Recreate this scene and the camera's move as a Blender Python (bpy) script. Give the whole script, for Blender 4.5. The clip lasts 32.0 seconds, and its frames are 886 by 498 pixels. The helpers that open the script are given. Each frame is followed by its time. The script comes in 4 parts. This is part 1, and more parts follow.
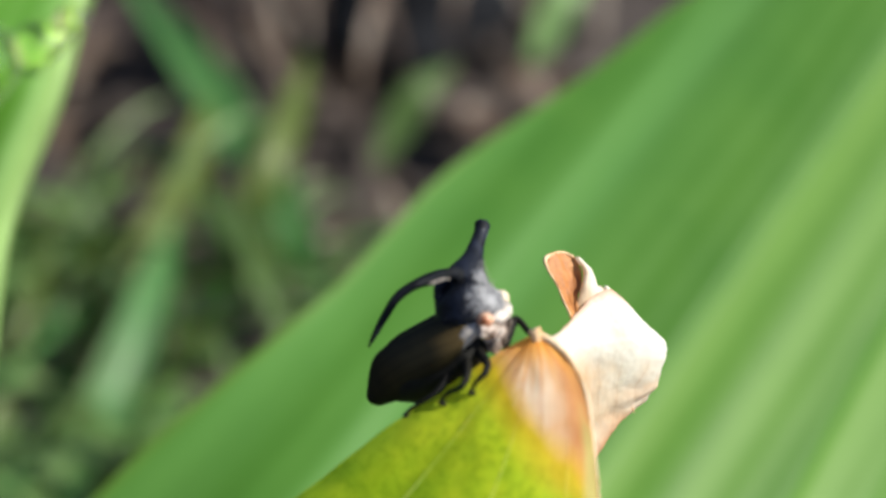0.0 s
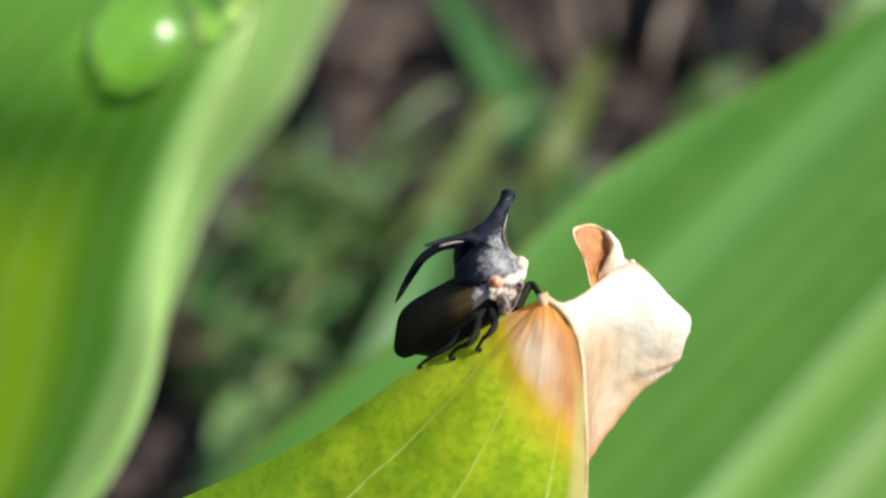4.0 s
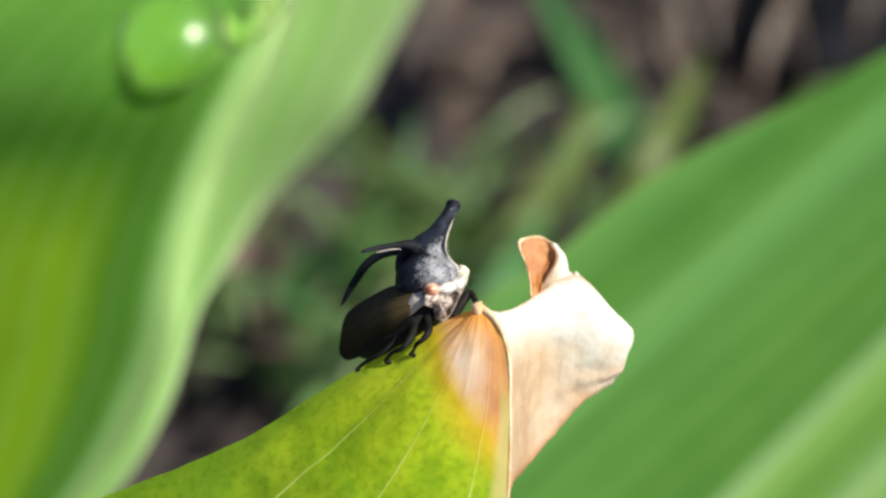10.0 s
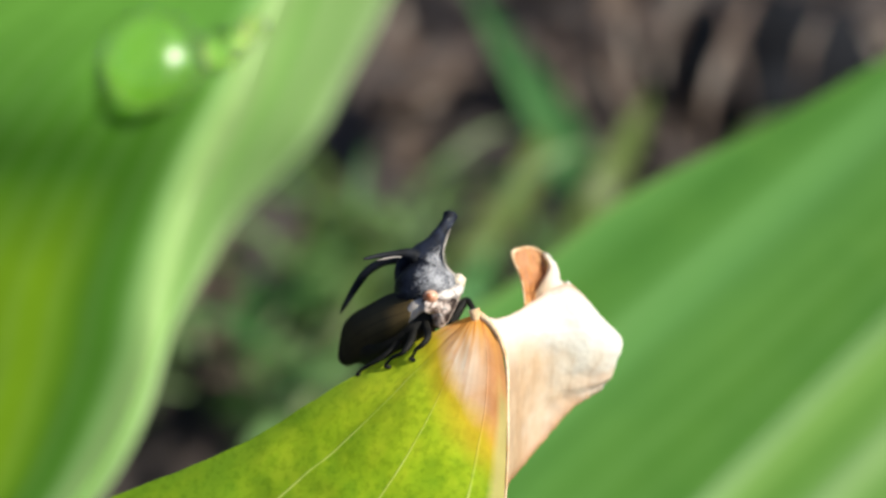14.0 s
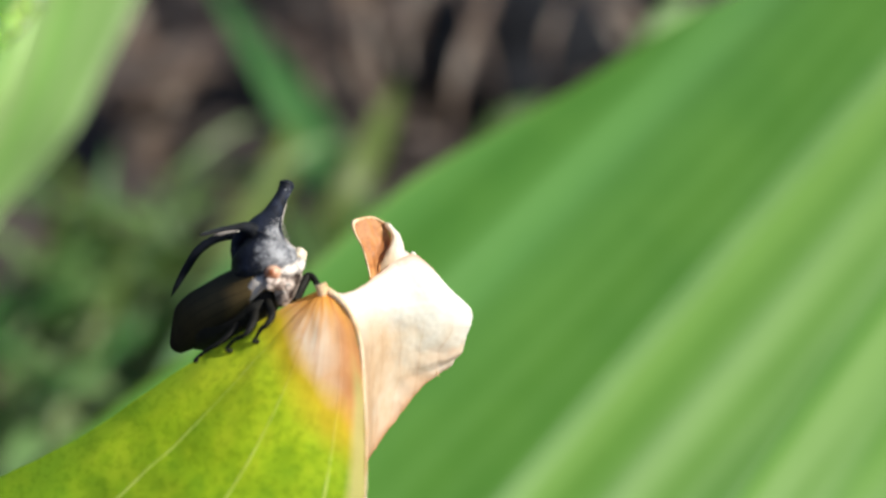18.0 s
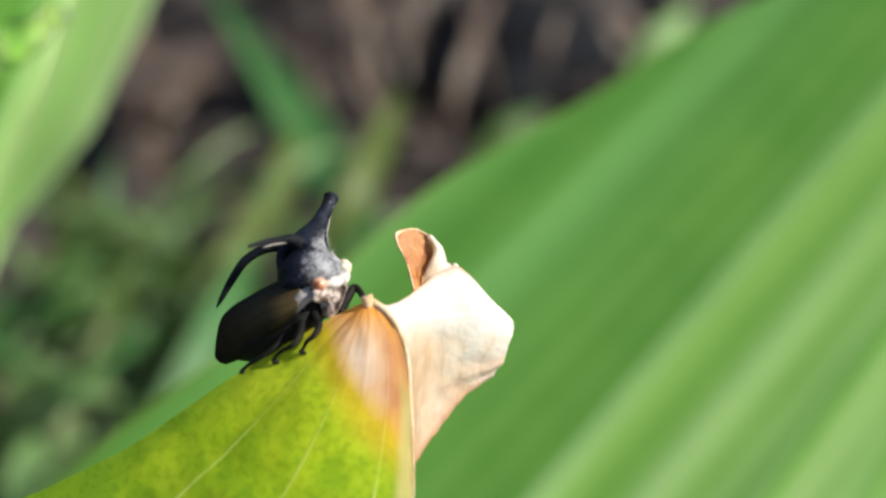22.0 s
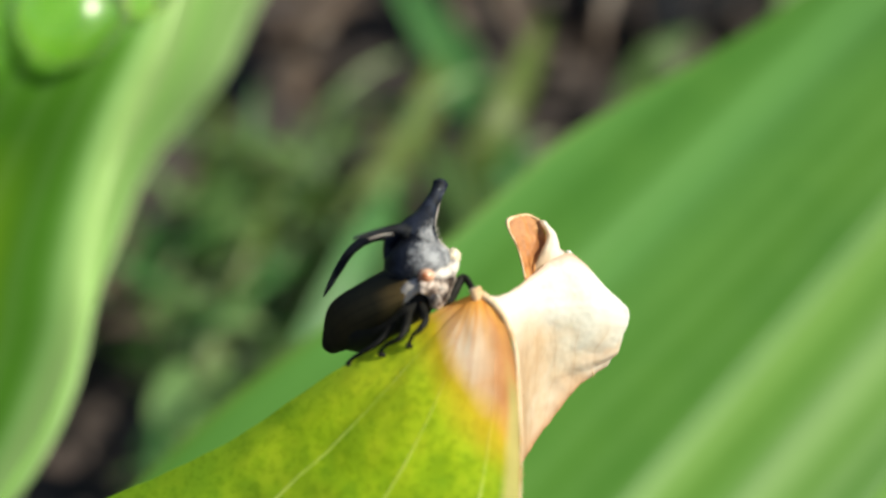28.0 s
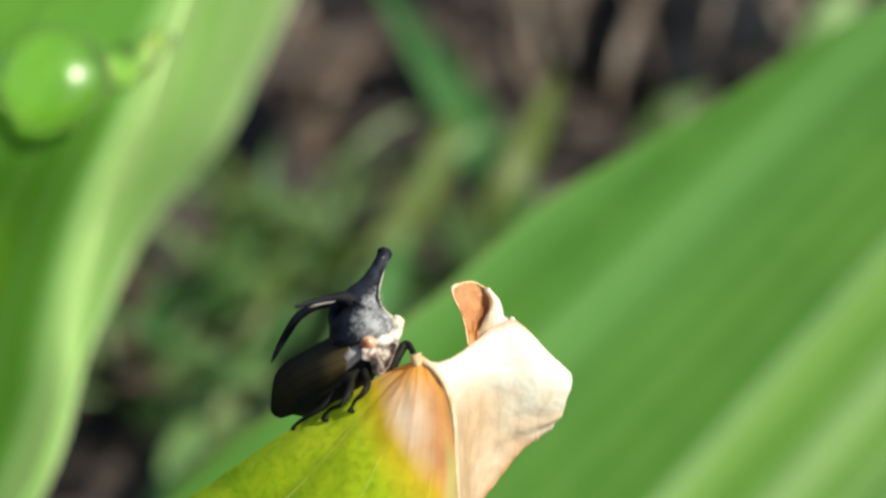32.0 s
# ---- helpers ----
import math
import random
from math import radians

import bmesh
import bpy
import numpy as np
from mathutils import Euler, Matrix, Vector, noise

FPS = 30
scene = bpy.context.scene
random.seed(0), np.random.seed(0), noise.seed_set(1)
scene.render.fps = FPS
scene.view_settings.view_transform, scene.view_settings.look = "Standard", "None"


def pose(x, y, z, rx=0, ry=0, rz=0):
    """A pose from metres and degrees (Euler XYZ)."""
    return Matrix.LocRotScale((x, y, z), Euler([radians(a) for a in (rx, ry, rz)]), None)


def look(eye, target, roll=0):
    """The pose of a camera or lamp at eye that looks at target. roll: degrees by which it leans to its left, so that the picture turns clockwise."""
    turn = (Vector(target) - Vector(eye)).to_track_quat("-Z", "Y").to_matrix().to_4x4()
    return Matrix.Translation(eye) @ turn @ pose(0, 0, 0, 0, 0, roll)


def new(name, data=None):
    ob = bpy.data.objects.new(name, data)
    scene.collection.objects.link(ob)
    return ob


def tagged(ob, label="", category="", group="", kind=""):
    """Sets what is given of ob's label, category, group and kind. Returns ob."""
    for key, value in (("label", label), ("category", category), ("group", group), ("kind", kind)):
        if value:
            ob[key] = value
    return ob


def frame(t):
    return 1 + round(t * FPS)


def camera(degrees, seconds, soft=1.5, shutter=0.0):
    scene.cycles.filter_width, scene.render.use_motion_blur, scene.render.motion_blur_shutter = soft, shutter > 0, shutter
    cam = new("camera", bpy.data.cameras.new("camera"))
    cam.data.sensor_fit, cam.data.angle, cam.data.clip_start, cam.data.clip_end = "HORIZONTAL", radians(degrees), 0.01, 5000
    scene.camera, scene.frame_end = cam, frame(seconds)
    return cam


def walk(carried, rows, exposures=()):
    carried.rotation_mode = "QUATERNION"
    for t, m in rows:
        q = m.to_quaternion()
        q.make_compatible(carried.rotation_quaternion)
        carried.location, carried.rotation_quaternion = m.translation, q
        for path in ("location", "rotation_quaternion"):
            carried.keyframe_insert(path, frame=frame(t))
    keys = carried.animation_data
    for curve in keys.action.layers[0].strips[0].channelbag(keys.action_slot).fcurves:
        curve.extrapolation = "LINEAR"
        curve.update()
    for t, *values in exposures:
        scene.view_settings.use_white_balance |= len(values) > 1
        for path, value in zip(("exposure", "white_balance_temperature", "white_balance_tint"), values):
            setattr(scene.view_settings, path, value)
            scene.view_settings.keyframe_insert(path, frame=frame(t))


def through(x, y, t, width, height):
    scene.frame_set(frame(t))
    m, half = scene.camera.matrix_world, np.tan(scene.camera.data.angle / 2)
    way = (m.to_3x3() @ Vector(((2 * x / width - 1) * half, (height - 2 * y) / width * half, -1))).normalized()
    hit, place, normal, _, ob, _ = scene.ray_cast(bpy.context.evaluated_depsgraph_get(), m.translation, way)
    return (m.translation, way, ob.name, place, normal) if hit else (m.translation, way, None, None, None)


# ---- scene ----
# The camera, a phone held close to a leaf tip, drifting slowly round it.
cam = camera(26.0, 32.0, soft=2.5)
cam.data.dof.use_dof = True
cam.data.dof.focus_distance = 0.0885
cam.data.dof.aperture_fstop = 34.0
PATH = [
    (0, -0.02350, -0.05858, 0.37989, 50.541, -6.177, -14.214),
    (0.5, -0.02071, -0.06138, 0.37689, 51.284, -5.093, -12.272),
    (1, -0.02028, -0.06331, 0.37976, 50.645, -4.904, -11.172),
    (1.5, -0.01674, -0.06278, 0.38145, 50.044, -3.286, -9.693),
    (2, -0.01375, -0.06169, 0.38358, 49.868, -2.805, -8.280),
    (2.5, -0.01411, -0.06083, 0.38388, 50.098, -3.586, -7.475),
    (3, -0.01382, -0.06171, 0.38291, 49.864, -3.739, -6.681),
    (3.5, -0.01130, -0.06438, 0.38132, 50.377, -2.436, -5.629),
    (4, -0.01032, -0.06608, 0.38352, 49.715, -1.723, -4.280),
    (4.5, -0.01044, -0.06524, 0.38325, 49.762, -1.980, -2.834),
    (6.5, -0.00261, -0.06717, 0.38358, 49.749, -0.209, -0.490),
    (7, -0.00380, -0.06617, 0.38657, 48.850, -1.382, 0.116),
    (7.5, -0.00304, -0.06648, 0.38358, 49.619, -0.664, 0.210),
    (8, -0.00420, -0.06781, 0.38313, 49.618, -1.819, 0.498),
    (8.5, -0.00071, -0.06898, 0.38497, 49.597, -0.531, 0.526),
    (9, 0.00013, -0.06961, 0.38576, 49.799, -0.798, 0.465),
    (9.5, 0.00001, -0.06891, 0.38483, 49.996, -0.087, 0.068),
    (10, -0.00144, -0.06794, 0.38525, 49.731, -0.563, 0.088),
    (10.5, -0.00187, -0.06710, 0.38566, 49.724, -1.165, 0.087),
    (11, -0.00056, -0.06839, 0.38757, 49.647, -0.789, 0.051),
    (11.5, -0.00051, -0.06960, 0.38594, 50.446, -0.352, -0.364),
    (12, -0.00191, -0.06921, 0.38610, 50.376, -0.848, -0.470),
    (12.5, -0.00263, -0.06899, 0.38691, 50.204, -1.621, -0.174),
    (13, -0.00160, -0.06995, 0.38519, 50.898, -0.510, -0.681),
    (13.5, -0.00357, -0.07119, 0.38607, 50.909, -1.518, -0.655),
    (15.5, -0.00562, -0.06919, 0.38364, 51.199, -2.992, -4.838),
    (16, -0.00889, -0.06683, 0.38072, 51.513, -4.734, -6.793),
    (16.5, -0.01159, -0.06487, 0.37945, 51.763, -5.635, -8.634),
    (17, -0.01355, -0.06414, 0.38014, 51.483, -7.190, -9.012),
    (17.5, -0.00806, -0.06525, 0.37925, 51.541, -4.848, -8.976),
    (18, -0.00921, -0.06689, 0.38074, 51.468, -5.283, -9.022),
    (18.5, -0.01009, -0.06682, 0.38107, 51.739, -5.504, -9.090),
    (19, -0.00907, -0.06614, 0.38189, 51.101, -4.452, -9.018),
    (19.5, -0.01191, -0.06660, 0.38006, 51.541, -6.026, -8.612),
    (20, -0.01078, -0.06646, 0.38055, 51.190, -4.883, -8.939),
    (20.5, -0.01081, -0.06657, 0.38200, 51.197, -4.912, -8.960),
    (21, -0.01210, -0.06607, 0.38150, 51.649, -5.961, -8.822),
    (21.5, -0.01159, -0.06614, 0.38093, 51.784, -5.385, -8.931),
    (22, -0.01169, -0.06683, 0.38114, 51.654, -5.453, -9.250),
    (22.5, -0.00993, -0.06911, 0.37988, 52.047, -4.223, -9.056),
    (23, -0.01535, -0.06877, 0.37946, 52.131, -6.085, -9.526),
    (23.5, -0.01435, -0.06478, 0.38138, 51.227, -5.032, -9.156),
    (24, -0.01370, -0.06444, 0.38113, 51.427, -5.212, -8.475),
    (24.5, -0.01329, -0.06423, 0.38151, 50.651, -5.243, -7.518),
    (25, -0.00945, -0.06550, 0.38380, 49.696, -2.353, -6.685),
    (25.5, -0.00914, -0.06538, 0.38352, 49.925, -1.697, -6.031),
    (27.5, -0.00797, -0.06216, 0.38364, 48.707, -1.570, -5.568),
    (28, -0.00933, -0.06303, 0.38241, 48.743, -2.691, -5.580),
    (28.5, -0.00670, -0.06437, 0.38129, 49.039, -1.240, -5.749),
    (29, -0.00754, -0.06406, 0.38355, 48.953, -1.836, -5.704),
    (29.5, -0.00827, -0.06325, 0.38592, 48.796, -2.135, -5.483),
    (30, -0.00629, -0.06303, 0.38473, 49.037, -1.344, -5.678),
    (30.5, -0.00586, -0.06418, 0.38371, 49.174, -1.699, -5.774),
    (31, -0.00635, -0.06609, 0.38198, 49.954, -2.085, -5.568),
    (31.5, -0.00560, -0.06560, 0.38352, 49.959, -1.830, -5.129),
    (32, -0.00549, -0.06467, 0.38457, 50.284, -1.965, -4.879),
]
# the white balance drifts a little towards the end
TINTS = [(0, 0.64, 6500, 10), (25.5, 0.64, 6500, 10), (27.5, 0.62, 6850, 4), (32, 0.62, 6850, 4)]
walk(cam, [(t, pose(*m)) for t, *m in PATH], TINTS)

# World and sun.
SUN = Vector((0.66, -0.17, 0.70)).normalized()
world = bpy.data.worlds.new("sky")
scene.world = world
world.use_nodes = True
sky = world.node_tree.nodes.new("ShaderNodeTexSky")
sky.sky_type, sky.sun_disc = "NISHITA", False
sky.sun_elevation = math.asin(SUN.z)
sky.sun_rotation = math.atan2(SUN.x, SUN.y)
background = world.node_tree.nodes["Background"]
background.inputs["Strength"].default_value = 0.072
world.node_tree.links.new(sky.outputs["Color"], background.inputs["Color"])
sun = new("sun", bpy.data.lights.new("sun", "SUN"))
sun.data.energy, sun.data.angle, sun.data.color = 4.6, radians(0.5), (0.99, 0.96, 0.82)
sun.matrix_basis = look(SUN, (0, 0, 0))

# Axes of the leaf tip: millimetres, x across, y up the picture plane, z out of it.
TIP = Matrix.Translation((0, 0, 0.327)) @ pose(0, 0, 0, 50, 0, 0)
MM = 0.001


GROUND = 0.1226  # height of the soil


# ---- small tools ----
def part(name, bm, material, parent=None, label="", smooth=True):
    mesh = bpy.data.meshes.new(name)
    bm.normal_update()
    bm.to_mesh(mesh)
    bm.free()
    if smooth:
        mesh.shade_smooth()
    mesh.materials.append(material)
    ob = new(name, mesh)
    if parent:
        ob.parent = parent
    if label:
        ob["label"] = label
    return ob


def spline(points, t):
    """A smooth curve through points, t from 0 to 1."""
    n = len(points) - 1
    k = min(int(t * n), n - 1)
    f = t * n - k
    p = [points[min(max(k + j, 0), n)] for j in (-1, 0, 1, 2)]
    return tuple(0.5 * (2 * b + (c - a) * f + (2 * a - 5 * b + 4 * c - d) * f * f + (3 * b - a - 3 * c + d) * f ** 3)
                 for a, b, c, d in zip(*p))


def sheet(rows, nu, nv, shape=None, thick=0.0, scale=MM, ragged=0.0):
    """A curved sheet through rows of points. u runs along a row, v from row to row. shape(u, v) lifts it along its normal."""
    grid = [[Vector(spline([spline(r, i / nu) for r in rows], j / nv)) for i in range(nu + 1)] for j in range(nv + 1)]
    if ragged:
        grid = [[p + ragged * (noise.noise_vector(p * 1.3) + 0.35 * noise.noise_vector(p * 4.5)) for p in line] for line in grid]
    normals = []
    for j in range(nv + 1):
        line = []
        for i in range(nu + 1):
            a = grid[j][min(i + 1, nu)] - grid[j][max(i - 1, 0)]
            b = grid[min(j + 1, nv)][i] - grid[max(j - 1, 0)][i]
            n = a.cross(b)
            line.append(n.normalized() if n.length > 1e-9 else Vector((0, 0, 1)))
        normals.append(line)
    bm = bmesh.new()
    uv = bm.loops.layers.uv.new("UVMap")
    layers = [0.0] if thick == 0 else [0.5 * thick, -0.5 * thick]
    made = []
    for off in layers:
        made.append([[bm.verts.new((grid[j][i] + normals[j][i] * (off + (shape(i / nu, j / nv) if shape else 0))) * scale)
                      for i in range(nu + 1)] for j in range(nv + 1)])

    def face(vs, coords):
        try:
            f = bm.faces.new(vs)
        except ValueError:
            return
        for loop, c in zip(f.loops, coords):
            loop[uv].uv = c

    for side, vs in enumerate(made):
        for j in range(nv):
            for i in range(nu):
                ids = [(i, j), (i + 1, j), (i + 1, j + 1), (i, j + 1)]
                if side:
                    ids.reverse()
                face([vs[b][a] for a, b in ids], [(a / nu, b / nv) for a, b in ids])
    if thick:
        top, low = made
        rim = [(i, 0) for i in range(nu)] + [(nu, j) for j in range(nv)] + [(i, nv) for i in range(nu, 0, -1)] + [(0, j) for j in range(nv, 0, -1)]
        for k, (a, b) in enumerate(rim):
            c, d = rim[(k + 1) % len(rim)]
            face([top[b][a], low[b][a], low[d][c], top[d][c]], [(a / nu, b / nv), (a / nu, b / nv), (c / nu, d / nv), (c / nu, d / nv)])
    return bm


def tube(points, radii, sides=12, steps=24, flat=1.0, bm=None, scale=MM, squash=None):
    """A tapering rounded rod along a smooth curve; flat squeezes it along the direction squash."""
    bm = bm or bmesh.new()
    rings = []
    centres = [Vector(spline(points, k / steps)) for k in range(steps + 1)]
    up = Vector(squash) if squash else Vector((0.3, 0.2, 1))
    for k in range(steps + 1):
        ahead = (centres[min(k + 1, steps)] - centres[max(k - 1, 0)]).normalized()
        a = ahead.cross(up).normalized()
        b = a.cross(ahead).normalized()
        r = spline([(q,) for q in radii], k / steps)[0]
        rings.append([bm.verts.new((centres[k] + r * (math.cos(2 * math.pi * s / sides) * a + flat * math.sin(2 * math.pi * s / sides) * b)) * scale)
                      for s in range(sides)])
    for p, q in zip(rings, rings[1:]):
        for s in range(sides):
            bm.faces.new([p[s], p[(s + 1) % sides], q[(s + 1) % sides], q[s]])
    bm.faces.new(list(reversed(rings[0])))
    bm.faces.new(rings[-1])
    return bm


def lump(centre, axes, rough=0.0, detail=3, seed=0, bm=None, scale=MM, freq=2.0):
    """A rounded lump with three half-axes given as vectors."""
    bm = bm or bmesh.new()
    made = bmesh.ops.create_icosphere(bm, subdivisions=detail, radius=1.0)["verts"]
    for v in made:
        p = v.co.copy()
        k = 1 + rough * noise.noise(p * freq + Vector((seed * 7.3, seed * 1.7, 0)))
        v.co = (Vector(centre) + k * (p.x * Vector(axes[0]) + p.y * Vector(axes[1]) + p.z * Vector(axes[2]))) * scale
    return bm


def base(name, m, label, category, group="", kind=""):
    ob = new(name)
    ob.empty_display_size = 0.002
    ob.matrix_basis = m
    return tagged(ob, label, category, group, kind)


def stem_to_ground(foot, m, bow, thin, thick):
    """A leaf stalk from the leaf's foot down into the soil, bowed a little on the way; millimetres in the axes m."""
    drop = ((m @ (foot * MM)).z - GROUND) / MM + 12
    down = m.to_3x3().inverted() @ Vector((0, 0, -1))
    points = [tuple(foot + down * drop * s + Vector(bow) * math.sin(math.pi * s)) for s in (0, 0.25, 0.5, 0.75, 1)]
    return tube(points, [thin, 0.6 * thin + 0.4 * thick, thick], 10, 30)


# ---- materials ----
class Nodes:
    def __init__(self, name):
        self.mat = bpy.data.materials.new(name)
        self.mat.use_nodes = True
        self.tree = self.mat.node_tree
        self.out = self.tree.nodes["Material Output"]
        self.bsdf = self.tree.nodes["Principled BSDF"]

    def add(self, kind, **settings):
        node = self.tree.nodes.new(kind)
        for key, value in settings.items():
            node.inputs[key.replace("_", " ")].default_value = value
        return node

    def join(self, a, b):
        self.tree.links.new(a, b)

    def coords(self, which="Object"):
        return self.add("ShaderNodeTexCoord").outputs[which]

    def noise(self, scale, detail=4, vector=None, rough=0.55):
        node = self.add("ShaderNodeTexNoise", Scale=scale, Detail=detail, Roughness=rough)
        self.join(vector or self.coords(), node.inputs["Vector"])
        return node.outputs["Fac"]

    def ramp(self, value, stops):
        node = self.add("ShaderNodeValToRGB")
        ramp = node.color_ramp
        while len(ramp.elements) < len(stops):
            ramp.elements.new(0.5)
        for e, (pos, col) in zip(ramp.elements, stops):
            e.position = pos
            e.color = (*col, 1) if len(col) == 3 else col
        self.join(value, node.inputs["Fac"])
        return node.outputs["Color"]

    def mix(self, fac, a, b, how="MIX"):
        node = self.tree.nodes.new("ShaderNodeMix")
        node.data_type, node.blend_type = "RGBA", how
        for value, socket in ((fac, node.inputs[0]), (a, node.inputs[6]), (b, node.inputs[7])):
            if isinstance(value, (int, float)):
                socket.default_value = value
            elif isinstance(value, tuple):
                socket.default_value = (*value, 1)
            else:
                self.join(value, socket)
        return node.outputs[2]

    def math(self, how, a, b=0.0, c=0.0):
        node = self.tree.nodes.new("ShaderNodeMath")
        node.operation = how
        for value, socket in zip((a, b, c), node.inputs):
            if isinstance(value, (int, float)):
                socket.default_value = value
            else:
                self.join(value, socket)
        return node.outputs[0]

    def bump(self, height, strength, distance, shader=None):
        node = self.add("ShaderNodeBump", Strength=strength, Distance=distance)
        self.join(height, node.inputs["Height"])
        for s in shader or (self.bsdf,):
            self.join(node.outputs["Normal"], s.inputs["Normal"])

    def thin(self, colour, through, share):
        """Mixes in light that passes through the sheet."""
        leaf = self.add("ShaderNodeBsdfTranslucent")
        mixer = self.add("ShaderNodeMixShader", Fac=share)
        self.join(colour, self.bsdf.inputs["Base Color"])
        self.join(through, leaf.inputs["Color"])
        self.join(self.bsdf.outputs[0], mixer.inputs[1])
        self.join(leaf.outputs[0], mixer.inputs[2])
        self.join(mixer.outputs[0], self.out.inputs["Surface"])
        return leaf


def surface(name, stops, scale, rough=0.6, bump=0.3, size=0.0005, detail=5, **more):
    """A plain mottled surface with grain."""
    n = Nodes(name)
    col = n.ramp(n.noise(scale, detail), stops)
    fine = n.noise(scale * 6, 3)
    n.join(n.mix(0.35, col, n.ramp(fine, [(0.3, (0.25,) * 3), (0.7, (1.0,) * 3)]), "MULTIPLY"), n.bsdf.inputs["Base Color"])
    n.bsdf.inputs["Roughness"].default_value = rough
    for key, value in more.items():
        n.bsdf.inputs[key.replace("_", " ")].default_value = value
    n.bump(fine, bump, size)
    return n.mat


def leaf_material(name, dark, light, glow, share, veins, rough=0.42, vein_light=(0.30, 0.45, 0.14), vein_mix=0.35, spots=90, sharp=0.80):
    """A living leaf: lengthwise veins by the sheet's own v, mottling, gloss and light through it."""
    n = Nodes(name)
    uv = n.add("ShaderNodeSeparateXYZ")
    n.join(n.coords("UV"), uv.inputs[0])
    mottle = n.noise(spots, 5)
    wide = n.noise(spots / 6, 3)
    col = n.mix(n.ramp(mottle, [(0.35, (0, 0, 0)), (0.68, (1, 1, 1))]), dark, light)
    col = n.mix(n.ramp(wide, [(0.4, (0, 0, 0)), (0.7, (0.6,) * 3)]), col, light)
    wave = n.math("SINE", n.math("ADD", n.math("MULTIPLY", uv.outputs["Y"], veins * 2 * math.pi), n.math("MULTIPLY", n.noise(spots / 5, 2), 4.0 * (1 - sharp))))
    line = n.ramp(wave, [(sharp, (0, 0, 0)), (1.0, (1, 1, 1))])
    col = n.mix(n.math("MULTIPLY", line, vein_mix), col, vein_light)
    n.bsdf.inputs["Roughness"].default_value = rough
    n.bsdf.inputs["Specular IOR Level"].default_value = 0.3
    leaf = n.thin(col, n.mix(0.75, col, glow), share)
    n.bump(n.math("ADD", mottle, n.math("MULTIPLY", wave, 0.3)), 0.2, 0.0004, (n.bsdf, leaf))
    return n.mat


def tip_leaf_material():
    """Yellow-green leaf blade that dries to orange and pale pink at its tip (u is 0 at the tip)."""
    n = Nodes("yellowing_leaf")
    uv = n.add("ShaderNodeSeparateXYZ")
    n.join(n.coords("UV"), uv.inputs[0])
    along, across = uv.outputs["X"], uv.outputs["Y"]
    mottle = n.noise(1000, 4)
    wide = n.noise(300, 4)
    green = n.ramp(n.math("ADD", n.math("MULTIPLY", mottle, 0.55), n.math("MULTIPLY", wide, 0.45)),
                   [(0.38, (0.27, 0.46, 0.009)), (0.50, (0.45, 0.62, 0.011)), (0.60, (0.62, 0.73, 0.022))])
    green = n.mix(n.ramp(along, [(0.18, (0, 0, 0)), (0.45, (0.75,) * 3)]), green, (0.16, 0.33, 0.022))
    young = n.math("MULTIPLY", n.ramp(n.math("ADD", across, n.math("MULTIPLY", n.math("SUBTRACT", wide, 0.5), 0.12)), [(0.05, (0.85,) * 3), (0.18, (0, 0, 0))]), n.ramp(along, [(0.10, (0, 0, 0)), (0.21, (1, 1, 1))]))
    green = n.mix(young, green, (0.105, 0.24, 0.014))  # still green, with the rolled edge's shade painted in, towards the foot of the upper margin
    patch = n.ramp(n.noise(170, 5, rough=0.6), [(0.50, (0, 0, 0)), (0.58, (0.5,) * 3)])  # greener patches
    green = n.mix(patch, green, n.ramp(mottle, [(0.4, (0.12, 0.26, 0.010)), (0.62, (0.26, 0.40, 0.014))]))
    ripe = n.math("MULTIPLY", n.ramp(along, [(0.10, (1,) * 3), (0.30, (0.1,) * 3)]), n.ramp(wide, [(0.35, (0.55,) * 3), (0.6, (1, 1, 1))]))
    green = n.mix(ripe, green, (0.68, 0.75, 0.05))  # yellowing first near the tip
    cells = n.noise(2600, 3)
    green = n.mix(0.42, green, n.ramp(cells, [(0.36, (0.42, 0.55, 0.40)), (0.52, (1, 1, 1))]), "MULTIPLY")
    # fine pale veins
    wave = n.math("SINE", n.math("ADD", n.math("MULTIPLY", across, 3.6 * 2 * math.pi), n.math("SUBTRACT", n.math("MULTIPLY", n.noise(300, 2), 0.3), 0.92 * 2 * math.pi)))
    line = n.math("MULTIPLY", n.ramp(wave, [(0.993, (0, 0, 0)), (0.999, (1, 1, 1))]), n.ramp(across, [(0.12, (0, 0, 0)), (0.2, (1, 1, 1))]))
    fine = n.math("SINE", n.math("MULTIPLY", across, 27 * 2 * math.pi))
    green = n.mix(n.math("MULTIPLY", line, n.ramp(n.noise(420, 3), [(0.38, (0.15,) * 3), (0.58, (0.75,) * 3)])), green, (0.72, 0.80, 0.20))
    # the dying tip
    edge = n.math("ADD", n.math("MULTIPLY", n.math("MULTIPLY", across, across), -0.20), n.math("MULTIPLY", n.math("SUBTRACT", n.noise(500, 4), 0.5), 0.05))
    away = n.math("ADD", along, edge)
    dry = n.ramp(n.noise(480, 3), [(0.36, (0.91, 0.60, 0.40)), (0.60, (0.96, 0.79, 0.67))])
    dry = n.mix(n.ramp(across, [(0.74, (0, 0, 0)), (0.93, (0.9,) * 3)]), dry, (0.74, 0.32, 0.10))
    fire = n.math("ADD", along, n.math("MULTIPLY", n.math("SINE", n.math("ADD", n.math("MULTIPLY", across, 11 * 2 * math.pi), n.math("MULTIPLY", n.noise(500, 2), 6))), 0.012))
